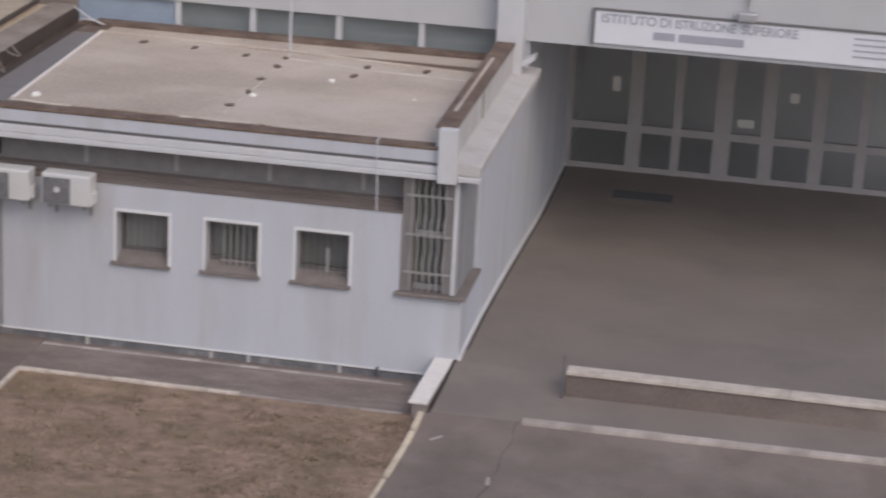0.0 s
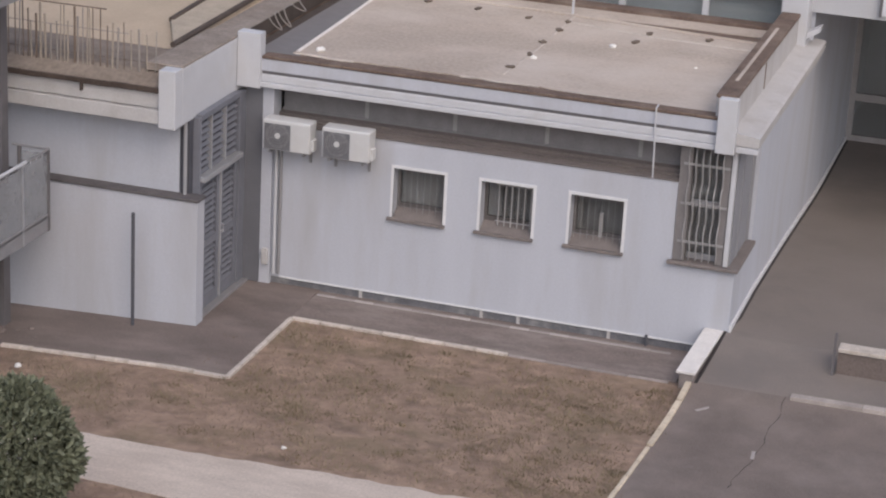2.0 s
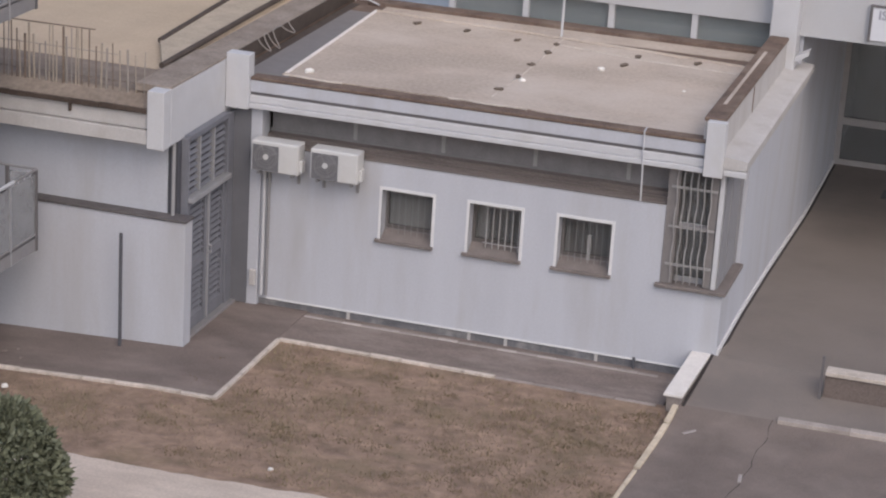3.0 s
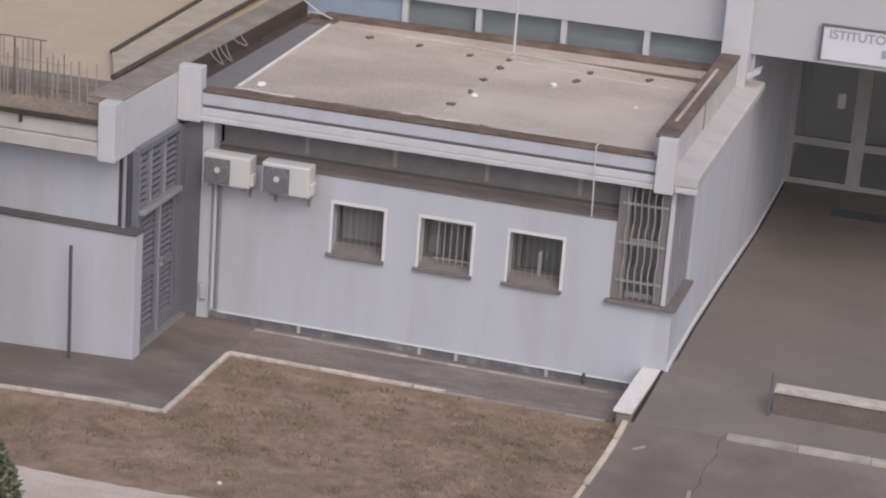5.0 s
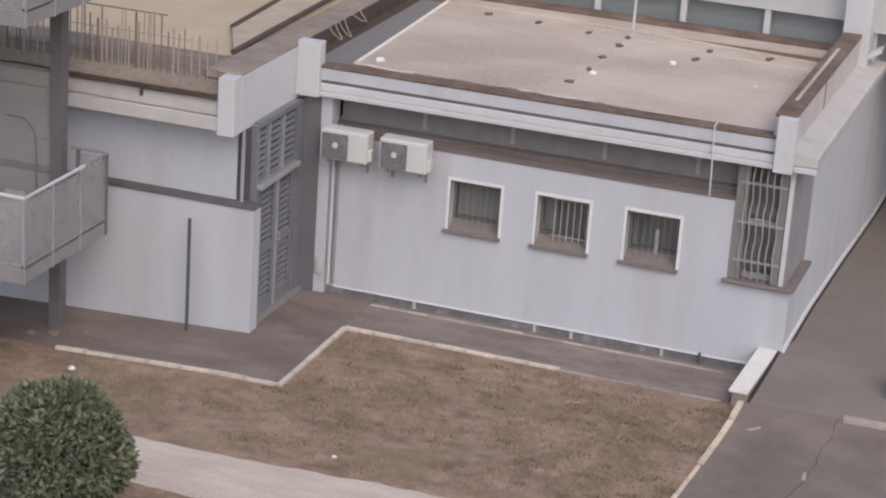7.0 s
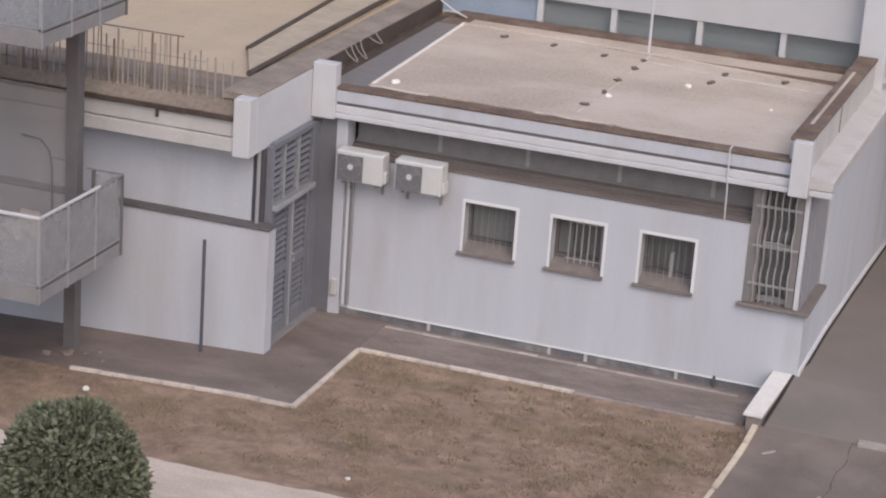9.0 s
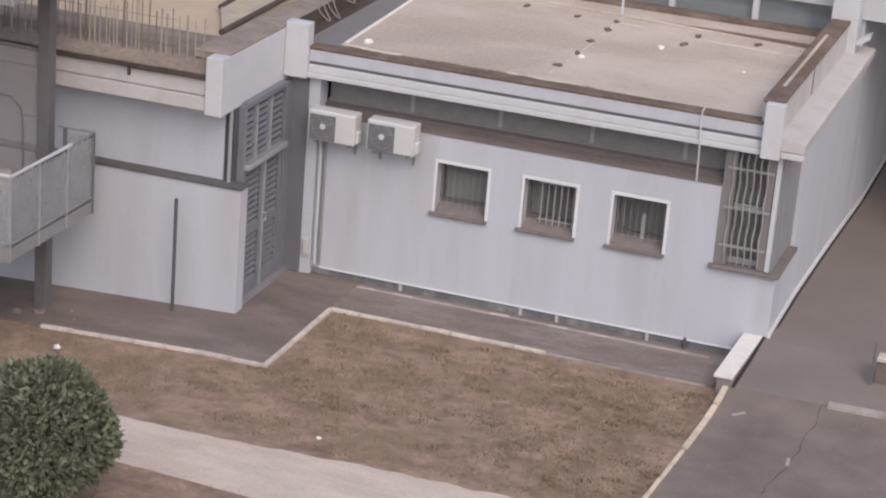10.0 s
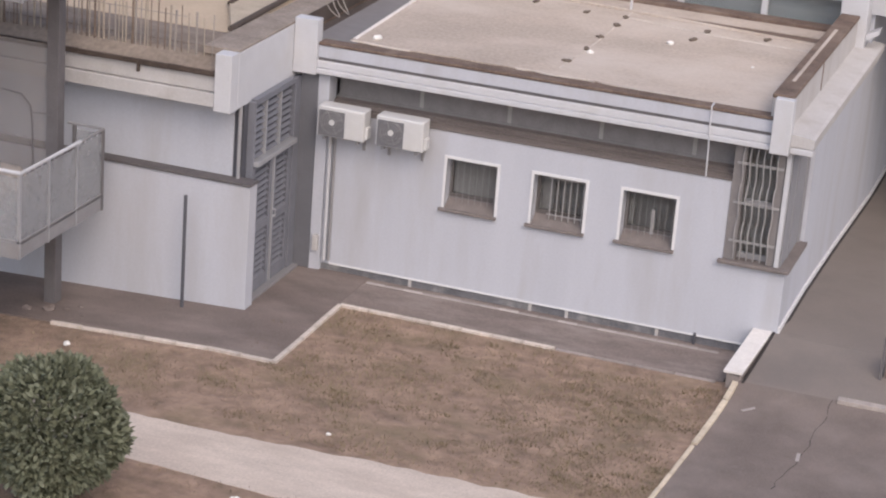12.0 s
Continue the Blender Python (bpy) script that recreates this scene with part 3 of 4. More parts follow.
put("lower_band", B(-14, -0.36, -2.44, -1.9, 3.12, 3.325, bev=0.01), PLASTER_OLD, afascia)
beam = empty("gate_beam", (0, -1.2, 3.07), "white deep beam with end piers over the gate", "beam", "structure")
put("end_pier", B(-0.36, -0.10, -2.47, -2.2, 3.07, 3.93, bev=0.012), TRIM, beam)
put("side_panel", B(-0.16, -0.098, -2.2, 0.0, 3.08, 3.915, bev=0.006), TRIM, beam)
put("inner_pier", B(-0.094, 0.28, -0.22, 0.0, 3.18, 4.03, bev=0.012), TRIM, beam)


# ---- metal gate with louvres ----
gate = empty("metal_gate", (-0.02, -1.0, 0.0), "blue-grey metal double gate with louvred leaves and fanlight", "gate")
GX = -0.04


def louvres(parent, y0, y1, z0, z1, step=0.095):
    # Shade between the slats is put into this sheet's dark colour.
    put("louvre_back", B(GX - 0.05, GX - 0.04, y0, y1, z0, z1), LOUVER, parent, "dark sheet carrying the shade behind the louvres")
    z = z0
    while z < z1 - 0.03:
        bm = bmesh.new()
        prism(bm, [(GX - 0.036, z + 0.038), (GX + 0.012, z), (GX + 0.020, z + 0.008), (GX - 0.028, z + 0.046)], y0 + 0.008, y1 - 0.008)
        put("slat", bm, GATE, parent)
        z += step


def leaf(y0, y1):
    lf = empty("leaf", (GX, y0, 0.03), "", "")
    lf.parent = gate
    lf.location = Vector((GX, y0, 0.03)) - Vector(gate.location)
    for a, b, c, d in ((y0, y0 + 0.11, 0.05, 2.10), (y1 - 0.11, y1, 0.05, 2.10), (y0 + 0.11, y1 - 0.11, 0.05, 0.24), (y0 + 0.11, y1 - 0.11, 1.00, 1.12), (y0 + 0.11, y1 - 0.11, 2.02, 2.10)):
        put("leaf_frame", B(GX - 0.03, GX + 0.028, a, b, c, d, bev=0.004), GATE, lf)
    louvres(lf, y0 + 0.11, y1 - 0.11, 0.24, 1.0)
    louvres(lf, y0 + 0.11, y1 - 0.11, 1.12, 2.02)


leaf(-1.76, -0.98)
leaf(-0.97, -0.30)
put("cover_strip", B(GX + 0.02, GX + 0.05, -1.0, -0.95, 0.05, 2.1), ALU, gate, "pale vertical cover strip")
put("handle", R([(GX + 0.04, -0.97, 1.10), (GX + 0.09, -0.97, 1.11), (GX + 0.09, -0.97, 1.21), (GX + 0.04, -0.97, 1.22)], 0.018), ALU, gate, "pale pull handle")
put("jamb", B(GX - 0.06, GX + 0.05, -1.81, -1.765, 0.02, 3.1, bev=0.006), GATE, gate)
put("jamb", B(GX - 0.06, GX + 0.05, -0.29, -0.04, 0.02, 3.1, bev=0.006), GATE, gate)
put("transom", B(GX - 0.02, GX + 0.13, -1.78, -0.32, 2.11, 2.19, bev=0.012), ALU, gate, "pale grey transom bar")
# Added filler in the jamb gap, the gap's shade put into its colour.
put("gap_filler", B(-0.30, GX - 0.06, -1.93, -1.80, 0.0, 3.1), LOUVER, gate)
put("frame_pipe", R([(-0.14, -1.99, 1.97), (-0.14, -1.99, 3.06)], 0.03), ALU, gate, "pale grey pipe")
# Panel over the wall end; its dull grey carries the corner's shade.
put("end_panel", B(GX + 0.05, 0.28, -0.06, -0.005, 0.02, 3.15), ENDP, gate)
put("head", B(GX - 0.05, GX + 0.05, -1.73, -0.29, 3.04, 3.12), GATE, gate)
fy = [-1.75, -1.33, -0.80, -0.29]
for a, b in zip(fy, fy[1:]):
    louvres(gate, a + 0.025, b - 0.025, 2.2, 3.04, 0.1)
for a in fy[:-1]:
    put("fan_stile", B(GX - 0.04, GX + 0.04, a - 0.017, a + 0.017, 2.19, 3.04), ALU, gate)
put("threshold", B(GX - 0.1, GX + 0.14, -1.84, -0.04, -0.02, 0.045, bev=0.008), STEEL, gate, "pale stone threshold")


# ---- small barred windows ----
def small_window(i, x0, x1, mullion, blind, thick, paint, first=0):
    z0, z1 = 1.38, 2.18
    w = empty("window_%d" % i, (x0, 0, z0), "small barred window with white surround and brown stone sill", "window", "structure", "small front windows")
    put("surround", box(box(B(x0 - 0.045, x0, -0.014, 0.03, z0 + 0.016, z1 + 0.045), x1, x1 + 0.045, -0.014, 0.03, z0 + 0.016, z1 + 0.045), x0, x1, -0.014, 0.03, z1, z1 + 0.045), SURR, w, "bright white painted surround")
    bm = bmesh.new()
    prism(bm, [(0.0, z0 - 0.03), (0.0, z0 + 0.012), (0.2, z0 + 0.13), (0.2, z0 - 0.03)], x0 + 0.002, x1 - 0.002, "x")
    put("inner_slope", bm, SILL, w)
    put("sill", B(x0 - 0.08, x1 + 0.04, -0.065, -0.002, z0 - 0.032, z0 + 0.014, bev=0.006), SILL, w, "brown stone sill")
    fr = bmesh.new()
    for a in ((x0, x0 + 0.05, z0 + 0.1, z1), (x1 - 0.05, x1, z0 + 0.1, z1), (x0 + 0.05, x1 - 0.05, z1 - 0.05, z1), (x0 + 0.05, x1 - 0.05, z0 + 0.1, z0 + 0.2)):
        box(fr, a[0], a[1], 0.2, 0.25, a[2], a[3])
    put("window_frame", fr, DARKFRAME, w)
    for k in range(2):
        a = x0 + 0.05 + k * (x1 - x0 - 0.1) / 2
        p = put("pane", B(a, a + (x1 - x0 - 0.1) / 2 - 0.002, 0.222, 0.23, z0 + 0.2, z1 - 0.05), GLASS, w)
        p.visible_shadow = False
    if mullion:
        xm = (x0 + x1) / 2 + 0.03
        put("mullion", B(xm - 0.025, xm + 0.025, 0.19, 0.252, z0 + 0.12, z0 + 0.5), BARS, w, "short grey mullion")
    # Unseen grey backing, added so the opening does not go too dark.
    put("backing_sheet", B(x0 - 0.1, x1 + 0.1, 0.42, 0.425, z0 - 0.1, z1 + 0.2), CURTAIN, w, "grey sheet added inside to lift the dark of the window")
    if blind:
        put("blind", B(x0 + 0.04, x0 + blind, 0.27, 0.275, z0 + 0.1, z1), CURTAIN, w, "grey drawn curtain")
    for k in range(first, 8):
        xx = x0 + 0.05 + (x1 - x0 - 0.1) * k / 7
        put("bar", R([(xx, 0.10, z0 + 0.10), (xx, 0.10, z1)], thick, 6), paint, w)
    for zz in (z0 + 0.17, z1 - 0.06):
        put("crossbar", R([(x0 + first * 0.1, 0.112, zz), (x1, 0.112, zz)], thick * 0.9, 6), paint, w)


small_window(1, 2.41, 3.21, False, 0.76, 0.0035, STEEL)
small_window(2, 3.79, 4.59, False, 0.26, 0.010, BARS, 2)
small_window(3, 5.17, 5.97, True, 0.12, 0.004, STEEL)

# ---- corner window with bulging grille ----
bay = empty("corner_window", (6.74, 0, 1.36), "corner window with bulging pale grille and brown sill", "window", "structure")
bm = B(6.68, 7.74, -0.09, 0.0, 1.355, 1.41, bev=0.01)
put("sill", bm, SILL, bay, "brown stone sill round the corner")
put("sill", B(7.45, 7.74, 0.0, 1.38, 1.352, 1.413, bev=0.008), SILL, bay, "brown stone sill round the corner")
put("sill", B(6.74, 7.45, 0.0, 0.3, 1.36, 1.41), SILL, bay, "brown stone sill round the corner")
put("corner_post", B(7.50, 7.57, -0.03, 0.04, 1.42, 3.2, bev=0.006), TRIM, bay, "white corner post")
put("jamb", B(6.745, 6.92, -0.01, 0.2, 1.42, 3.2), JAMB, bay)
put("jamb", B(7.37, 7.49, 0.0, 0.15, 1.42, 3.2), JAMB, bay)
p = put("pane", B(6.84, 7.41, 0.16, 0.17, 1.42, 3.2), GLASS, bay)
p.visible_shadow = False
put("window_frame", box(B(6.83, 7.42, 0.14, 0.19, 2.25, 2.32), 6.83, 7.42, 0.14, 0.19, 1.42, 1.5), ALU, bay)
# Added grey backing lifts the dark behind the grille.
put("backing_sheet", B(6.76, 7.44, 0.34, 0.345, 1.4, 3.2), CURTAIN, bay, "grey sheet added inside to lift the dark of the window")
put("side_panel", B(7.575, 7.59, 0.045, 1.30, 1.414, 3.2), BLIND, bay, "flat grey shutter panel")
put("side_stile", B(7.56, 7.605, 0.50, 0.56, 1.414, 3.2), BLIND, bay)
put("side_stile", B(7.56, 7.62, 1.30, 1.38, 1.414, 3.2), BLIND, bay)
for k in range(6):
    xx = 6.885 + 0.1 * k
    pts = []
    for j in range(25):
        u = j / 24
        z = 1.44 + 1.72 * u
        pts.append((xx + 0.009 * math.sin(u * math.pi * 6), -0.01 - 0.05 * abs(math.sin(u * math.pi * 3)), z))
    put("bar", R(pts, 0.0105, 6), BARS, bay)
for z in (1.72, 2.30, 2.90):
    put("crossbar", B(6.80, 7.48, -0.03, -0.015, z - 0.018, z + 0.018), BARS, bay)


# ---- outdoor air-conditioning units ----
def ac_unit(x0, label):
    u = empty("ac_unit", (x0 - 0.035, -0.35, 2.25), label, "air conditioner", "", "outdoor air conditioners")
    w, d, h = 0.76, 0.29, 0.52
    bm = bmesh.new()
    box(bm, 0, w, 0, d, 0.04, h, bev=0.022)
    part("body", bm, ACW, u)
    part("fan_recess", B(0.025, 0.445, -0.006, 0.02, 0.055, h - 0.06, bev=0.004), FANG, u, "grey square fan opening")
    cxx, czz = 0.243, 0.04 + (h - 0.04) / 2
    for r in (0.08, 0.12, 0.16, 0.185):
        pts = [(cxx + r * math.cos(a * math.pi / 12), -0.012, czz + r * math.sin(a * math.pi / 12)) for a in range(25)]
        part("grille_ring", rod(bmesh.new(), pts, 0.004, 5), STEEL, u)
    bm = bmesh.new()
    rod(bm, [(cxx, -0.02, czz), (cxx, -0.004, czz)], 0.045, 16)
    part("fan_hub", bm, ACW, u, "white round fan hub")
    for k in range(4):
        a = k * math.pi / 2 + 0.4
        part("grille_spoke", R([(cxx, -0.012, czz), (cxx + 0.19 * math.cos(a), -0.012, czz + 0.19 * math.sin(a))], 0.004, 5), STEEL, u)
    part("side_panel", B(0.465, w - 0.012, -0.008, 0.01, 0.06, h - 0.03, bev=0.004), ACW, u)
    part("service_cover", B(w - 0.005, w + 0.045, 0.05, 0.2, 0.08, 0.26, bev=0.012), ACW, u, "white valve cover")
    for xx in (0.12, 0.66):
        bm = box(B(xx - 0.02, xx + 0.02, 0.0, 0.35, 0.0, 0.035), xx - 0.02, xx + 0.02, 0.32, 0.35, -0.18, 0.035)
        part("bracket", bm, STEEL, u, "steel wall bracket")
    return u


ac_unit(0.44, "white outdoor air-conditioning unit beside the corner pillar")
ac_unit(1.39, "white outdoor air-conditioning unit on wall brackets")

pipe = empty("downpipe", (0.60, -0.05, 0.1), "pale grey pipes down the wall", "pipe")
part("pipe", R([(0, 0, 0.1), (0, 0, 2.2)], 0.024), STEEL, pipe)
part("pipe", R([(-0.075, -0.01, 0.1), (-0.075, -0.01, 2.2)], 0.026), TRIM, pipe)
solid("meter_box", B(0.34, 0.43, -0.12, -0.05, 0.34, 0.60, bev=0.01), PLASTER_OLD, "small pale grey box low on the corner pillar", "box")
solid("roof_drain_pipe", R([(6.36, -0.05, 3.72), (6.36, -0.2, 3.71), (6.37, -0.205, 3.3), (6.38, -0.2, 3.1), (6.39, -0.19, 2.66)], 0.012), TRIM, "thin white pipe hanging from the roof edge", "pipe")
solid("antenna_pole", R([(3.84, 4.73, 3.7), (3.84, 4.73, 6.6)], 0.022), TRIM, "thin pale pole standing on the roof", "pole")

# roof patches and litter
rp = empty("roof_patches", (3.8, 3, FZ), "dark patches along the felt joints", "patch", "stuff")
random.seed(5)
rows = [(1.41, 4.45), (2.3, 4.43), (3.22, 4.21), (3.88, 4.27), (3.89, 3.66), (3.87, 2.78), (3.89, 1.93), (3.82, 1.07), (5.2, 3.5), (5.28, 4.14), (6.25, 4.21)]
for x, y in rows:
    bm = bmesh.new()
    ring = [bm.verts.new((x + (0.03 + 0.05 * random.random()) * math.cos(a * 0.7), y + (0.03 + 0.11 * random.random()) * math.sin(a * 0.7), FZ + 0.006)) for a in range(9)]
    f = bm.faces.new(ring)
    e = bmesh.ops.extrude_face_region(bm, geom=[f])
    for v in e["geom"]:
        if isinstance(v, bmesh.types.BMVert):
            v.co.z += 0.02
    put("patch", bm, PATCH, rp)
for n, x, y, z, r in (("litter", 4.94, 3.02, FZ, 0.06), ("litter", 4.0, 1.75, FZ, 0.05), ("litter", 0.95, 0.56, FZ, 0.07), ("litter", 6.4, 2.4, FZ, 0.03), ("litter", 2.62, -7.95, 0, 0.07), ("litter", 2.9, -5.6, 0, 0.035), ("litter", -1.5, -4.6, 0, 0.05)):
    bm = bmesh.new()
    bmesh.ops.create_icosphere(bm, subdivisions=2, radius=r)
    for v in bm.verts:
        v.co *= 0.75 + 0.5 * random.random()
        v.co.z = max(v.co.z * 0.7, -0.3 * r)
    solid(n, shifted(bm, (x, y, z + 0.3 * r)), RUBBLE, "small white scrap lying about", "litter")

# cable coils on the annex edge
bm = bmesh.new()
for y0, drop, reach in ((1.15, 0.2, 0.24), (1.55, 0.24, 0.22), (2.15, 0.12, 0.3)):
    rod(bm, [(-0.13 + 0.17 * math.sin(k * math.pi / 12), y0 + reach * k / 12, 3.93 - drop * math.sin(k * math.pi / 12) ** 0.7) for k in range(13)], 0.009, 6)
rod(bm, [(-0.13, 1.39, 3.93), (-0.14, 1.47, 3.95), (-0.13, 1.55, 3.93)], 0.009, 6)
rod(bm, [(-0.13, 1.77, 3.93), (-0.15, 1.95, 3.94), (-0.13, 2.15, 3.93)], 0.009, 6)
solid("cable", bm, CABLE, "loose grey cable looped along the roof edge", "cable")

solid("roof_cable", R([(-0.11, 5.36, 3.97), (0.0, 5.36, 3.89), (0.18, 5.36, 3.78), (0.43, 5.36, 3.69)], 0.015), TRIM, "white cable running down to the roof corner", "cable")
solid("short_pipe", R([(6.475, -0.035, 0.0), (6.475, -0.035, 0.18)], 0.022), LOUVER, "short dark pipe standing at the wall foot", "pipe")

# ---- roof railing on the annex ----
rail = empty("roof_railing", (-2, -2.2, 3.74), "thin rusty picket railing along the annex roof edge", "railing")
random.seed(3)
x = -8.0
while x < -0.45:
    short = random.random() < 0.35 or x > -1.3
    top = 4.64 - (random.uniform(0.12, 0.34) if short else random.uniform(0.0, 0.03))
    thin = random.choice((0.008, 0.010, 0.012, 0.016))
    put("picket", R([(x, -2.2, 3.74), (x + random.uniform(-0.015, 0.015), -2.2, top)], thin, 6), random.choice((RUST, RUST, CABLE, PALEROD, PALEROD)), rail)
    x += random.choice((0.05, 0.065, 0.08, 0.11)) + (0.06 if x > -1.0 else 0)
put("mid_rail", R([(-8.0, -2.2, 4.33), (-0.95, -2.2, 4.32)], 0.006, 6), CABLE, rail)
put("top_rail", R([(-8.0, -2.2, 4.64), (-1.3, -2.2, 4.64)], 0.01, 6), RUST, rail)

# ---- outside steel stair ----
stair = empty("steel_staircase", (-3, -4, 0), "grey steel outside stair landings with sheet railings", "staircase")
PX = -1.92


def landing(z):
    put("floor_plate", B(-6, PX, -5.22, -2.8, z + 0.04, z + 0.1), STEEL, stair)
    put("edge_beam", B(PX - 0.06, PX, -5.22, -2.8, z - 0.16, z + 0.06), STEEL, stair)
    put("edge_beam", B(-6, PX, -5.24, -5.18, z - 0.16, z + 0.06), STEEL, stair)
    put("edge_beam", B(-6, PX, -2.84, -2.78, z - 0.16, z + 0.06), STEEL, stair)
    for k in range(4):
        y = -5.2 + 0.8 * k
        g = 0.0 if k < 3 else 0.015
        put("rail_post", B(PX - 0.03 - g, PX + 0.01, y - 0.02 - g, y + 0.02, z - 0.17, z + 1.06), (ALU if k < 3 else POSTM), stair)
        if k < 3:
            put("rail_panel", B(PX - 0.012, PX - 0.008, y + 0.02, y + 0.78, z + 0.08, z + 1.0), SHEET, stair, "pale perforated sheet")
    for k in range(5):
        x = PX - 0.02 - 0.8 * k
        if k:
            put("rail_post", B(x - 0.02, x + 0.02, -5.22, -5.18, z - 0.12, z + 1.06), ALU, stair)
        put("rail_panel", B(x - 0.78, x - 0.02, -5.205, -5.2, z + 0.08, z + 1.0), SHEET, stair, "pale perforated sheet")
    put("handrail", R([(-6, -5.2, z + 1.07), (PX, -5.2, z + 1.07), (PX, -3.5, z + 1.07)], 0.028), TRIM, stair, "white handrail")
    put("handrail", R([(PX, -3.5, z + 1.07), (PX, -2.8, z + 1.07), (-2.5, -2.8, z + 1.07)], 0.02), STEEL, stair)
    put("rail_post", B(-2.41, -2.36, -2.83, -2.78, z - 0.1, z + 1.06), POSTM, stair)
    put("rail_panel", B(-2.36, PX - 0.032, -2.806, -2.80, z + 0.08, z + 1.0), SHEET, stair, "pale perforated sheet")
    for k in range(13):
        y = -5.1 + 0.18 * k
        put("baluster", R([(PX - 0.03, y, z + 0.08), (PX - 0.03, y, z + 1.04)], 0.008, 6), ALU, stair)


SHEET = sheer("perforated_sheet", (0.37, 0.375, 0.39), 0.45)
SCREEN = sheer("sheer_dimming_screen", (0.42, 0.385, 0.37), 0.34)
landing(1.56)
landing(5.16)
# Added sheer sheet that puts the shade on the wall behind into a screen.
put("dimming_screen", B(-6, -2.71, -2.975, -2.97, 1.7, 3.8), SCREEN, stair, "sheer screen added to dim the wall between the columns")
put("rail_end", R([(-3.4, -3.1, 3.06), (-3.1, -3.1, 3.04), (-2.95, -3.1, 2.88), (-2.91, -3.1, 2.6), (-2.9, -3.1, 1.66)], 0.014), POSTM, stair)
put("rail_end", R([(-2.92, -3.1, 2.8), (-2.52, -3.05, 2.77)], 0.01), POSTM, stair)
put("column", B(-2.71, -2.52, -3.07, -2.87, -0.3, 8.0, bev=0.01), POSTM, stair, "dark steel column")
put("column", B(-2.93, -2.73, -5.3, -5.1, -0.3, 8.0, bev=0.01), POSTM, stair, "dark steel column")
solid("thin_post", R([(-0.76, -2.42, -0.06), (-0.76, -2.42, 1.72)], 0.028), LOUVER, "thin dark metal post before the wall", "post")

# ---- low walls and kerbs by the drive ----
stub = empty("low_wall_end", (7.4, -0.6, 0), "pale low wall stub with white coping at the building corner", "low wall")


def sloped(x0, x1, xa, xe, y0, y1, low, t0, t1):
    """A bar from y0 to y1 whose top climbs from t0 to t1 and whose sides run from (x0, x1) to (xa, xe)."""
    bm = bmesh.new()
    vs = [bm.verts.new(c) for c in ((x0, y0, low[0]), (x1, y0, low[0]), (xe, y1, low[1]), (xa, y1, low[1]), (x0, y0, t0), (x1, y0, t0), (xe, y1, t1), (xa, y1, t1))]
    for q in ((0, 3, 2, 1), (4, 5, 6, 7), (0, 1, 5, 4), (1, 2, 6, 5), (2, 3, 7, 6), (3, 0, 4, 7)):
        bm.faces.new([vs[i] for i in q])
    bmesh.ops.bevel(bm, geom=bm.edges[:], offset=0.006, segments=2, affect="EDGES", profile=0.5)
    return bm


put("body", sloped(7.26, 7.47, 7.35, 7.60, -1.40, -0.004, (-0.1, -0.1), 0.245, 0.39), PAVE2, stub)
put("coping", sloped(7.22, 7.495, 7.325, 7.61, -1.45, -0.004, (0.245, 0.39), 0.285, 0.43), WHITEST, stub, "white flat coping")
for y0, y1 in ((0.0, 2.0), (2.0, 4.5), (4.5, 8.5), (8.5, 12.2)):
    put("skirting", sloped(WX + 0.002, WX + 0.035, WX + 0.002, WX + 0.035, y0, y1 - 0.004, (rise(y0) - 0.1, rise(y1) - 0.1), rise(y0) + 0.10, rise(y1) + 0.10), SURR, stub, "white skirting along the side wall")
lw = empty("low_wall", (11, -0.5, 0), "low brown-grey wall with pale coping across the forecourt", "low wall")
put("body", B(9.36, 22, -0.59, -0.4, -0.05, 0.62), PAVE, lw)
for k in range(8):
    put("coping_stone", B(9.36 + 1.6 * k, 9.36 + 1.6 * k + 1.59, -0.62, -0.36, 0.62, 0.68, bev=0.008), KERB, lw)
put("iron_post", B(9.30, 9.335, -0.66, -0.625, 0.18, 0.92), POSTM, lw, "black iron post")

# ---- sheared shrub ----
bush = empty("shrub", (0.58, -8.8, 0.0), "round clipped dark green shrub on the lawn", "shrub")
part("trunk", R([(0, 0, -0.05), (0.02, 0, 0.3), (0.0, 0.03, 0.7)], 0.07), BARK, bush)
rng = np.random.default_rng(4)


def crown(count, r, size, material, label):
    u = rng.normal(size=(count, 3))
    u /= np.linalg.norm(u, axis=1)[:, None]
    lump = 1 + 0.05 * np.sin(u[:, 0] * 7 + 1) + 0.04 * np.sin(u[:, 1] * 9) + 0.04 * np.sin(u[:, 2] * 8 + 2)
    rad = r * lump * (0.72 + 0.3 * rng.random(count) ** 0.5)
    c = u * rad[:, None] * np.array([1.0, 1.0, 1.0]) + np.array([0, 0, 0.90])
    keep = c[:, 2] > 0.03
    c, u = c[keep], u[keep]
    n = len(c)
    d = u + rng.normal(size=(n, 3)) * 0.8
    d /= np.linalg.norm(d, axis=1)[:, None]
    s = np.cross(d, rng.normal(size=(n, 3)))
    s /= np.linalg.norm(s, axis=1)[:, None]
    L = (size * (0.6 + 0.8 * rng.random(n)))[:, None]
    v = np.stack([c, c + d * L * 0.5 + s * L * 0.22, c + d * L, c + d * L * 0.5 - s * L * 0.22], 1).reshape(-1, 3)
    f = np.arange(4 * n).reshape(-1, 4)
    me = bpy.data.meshes.new("crown")
    me.from_pydata(v.tolist(), [], f.tolist())
    me.materials.append(material)
    ob = new("crown", me)
    ob.parent = bush
    tagged(ob, label)


crown(13000, 0.81, 0.095, LEAF, "dark green leaves")
crown(6000, 0.82, 0.095, LEAF2, "paler leaf tips")

# ---- path and kerbs ----
bm = bmesh.new()
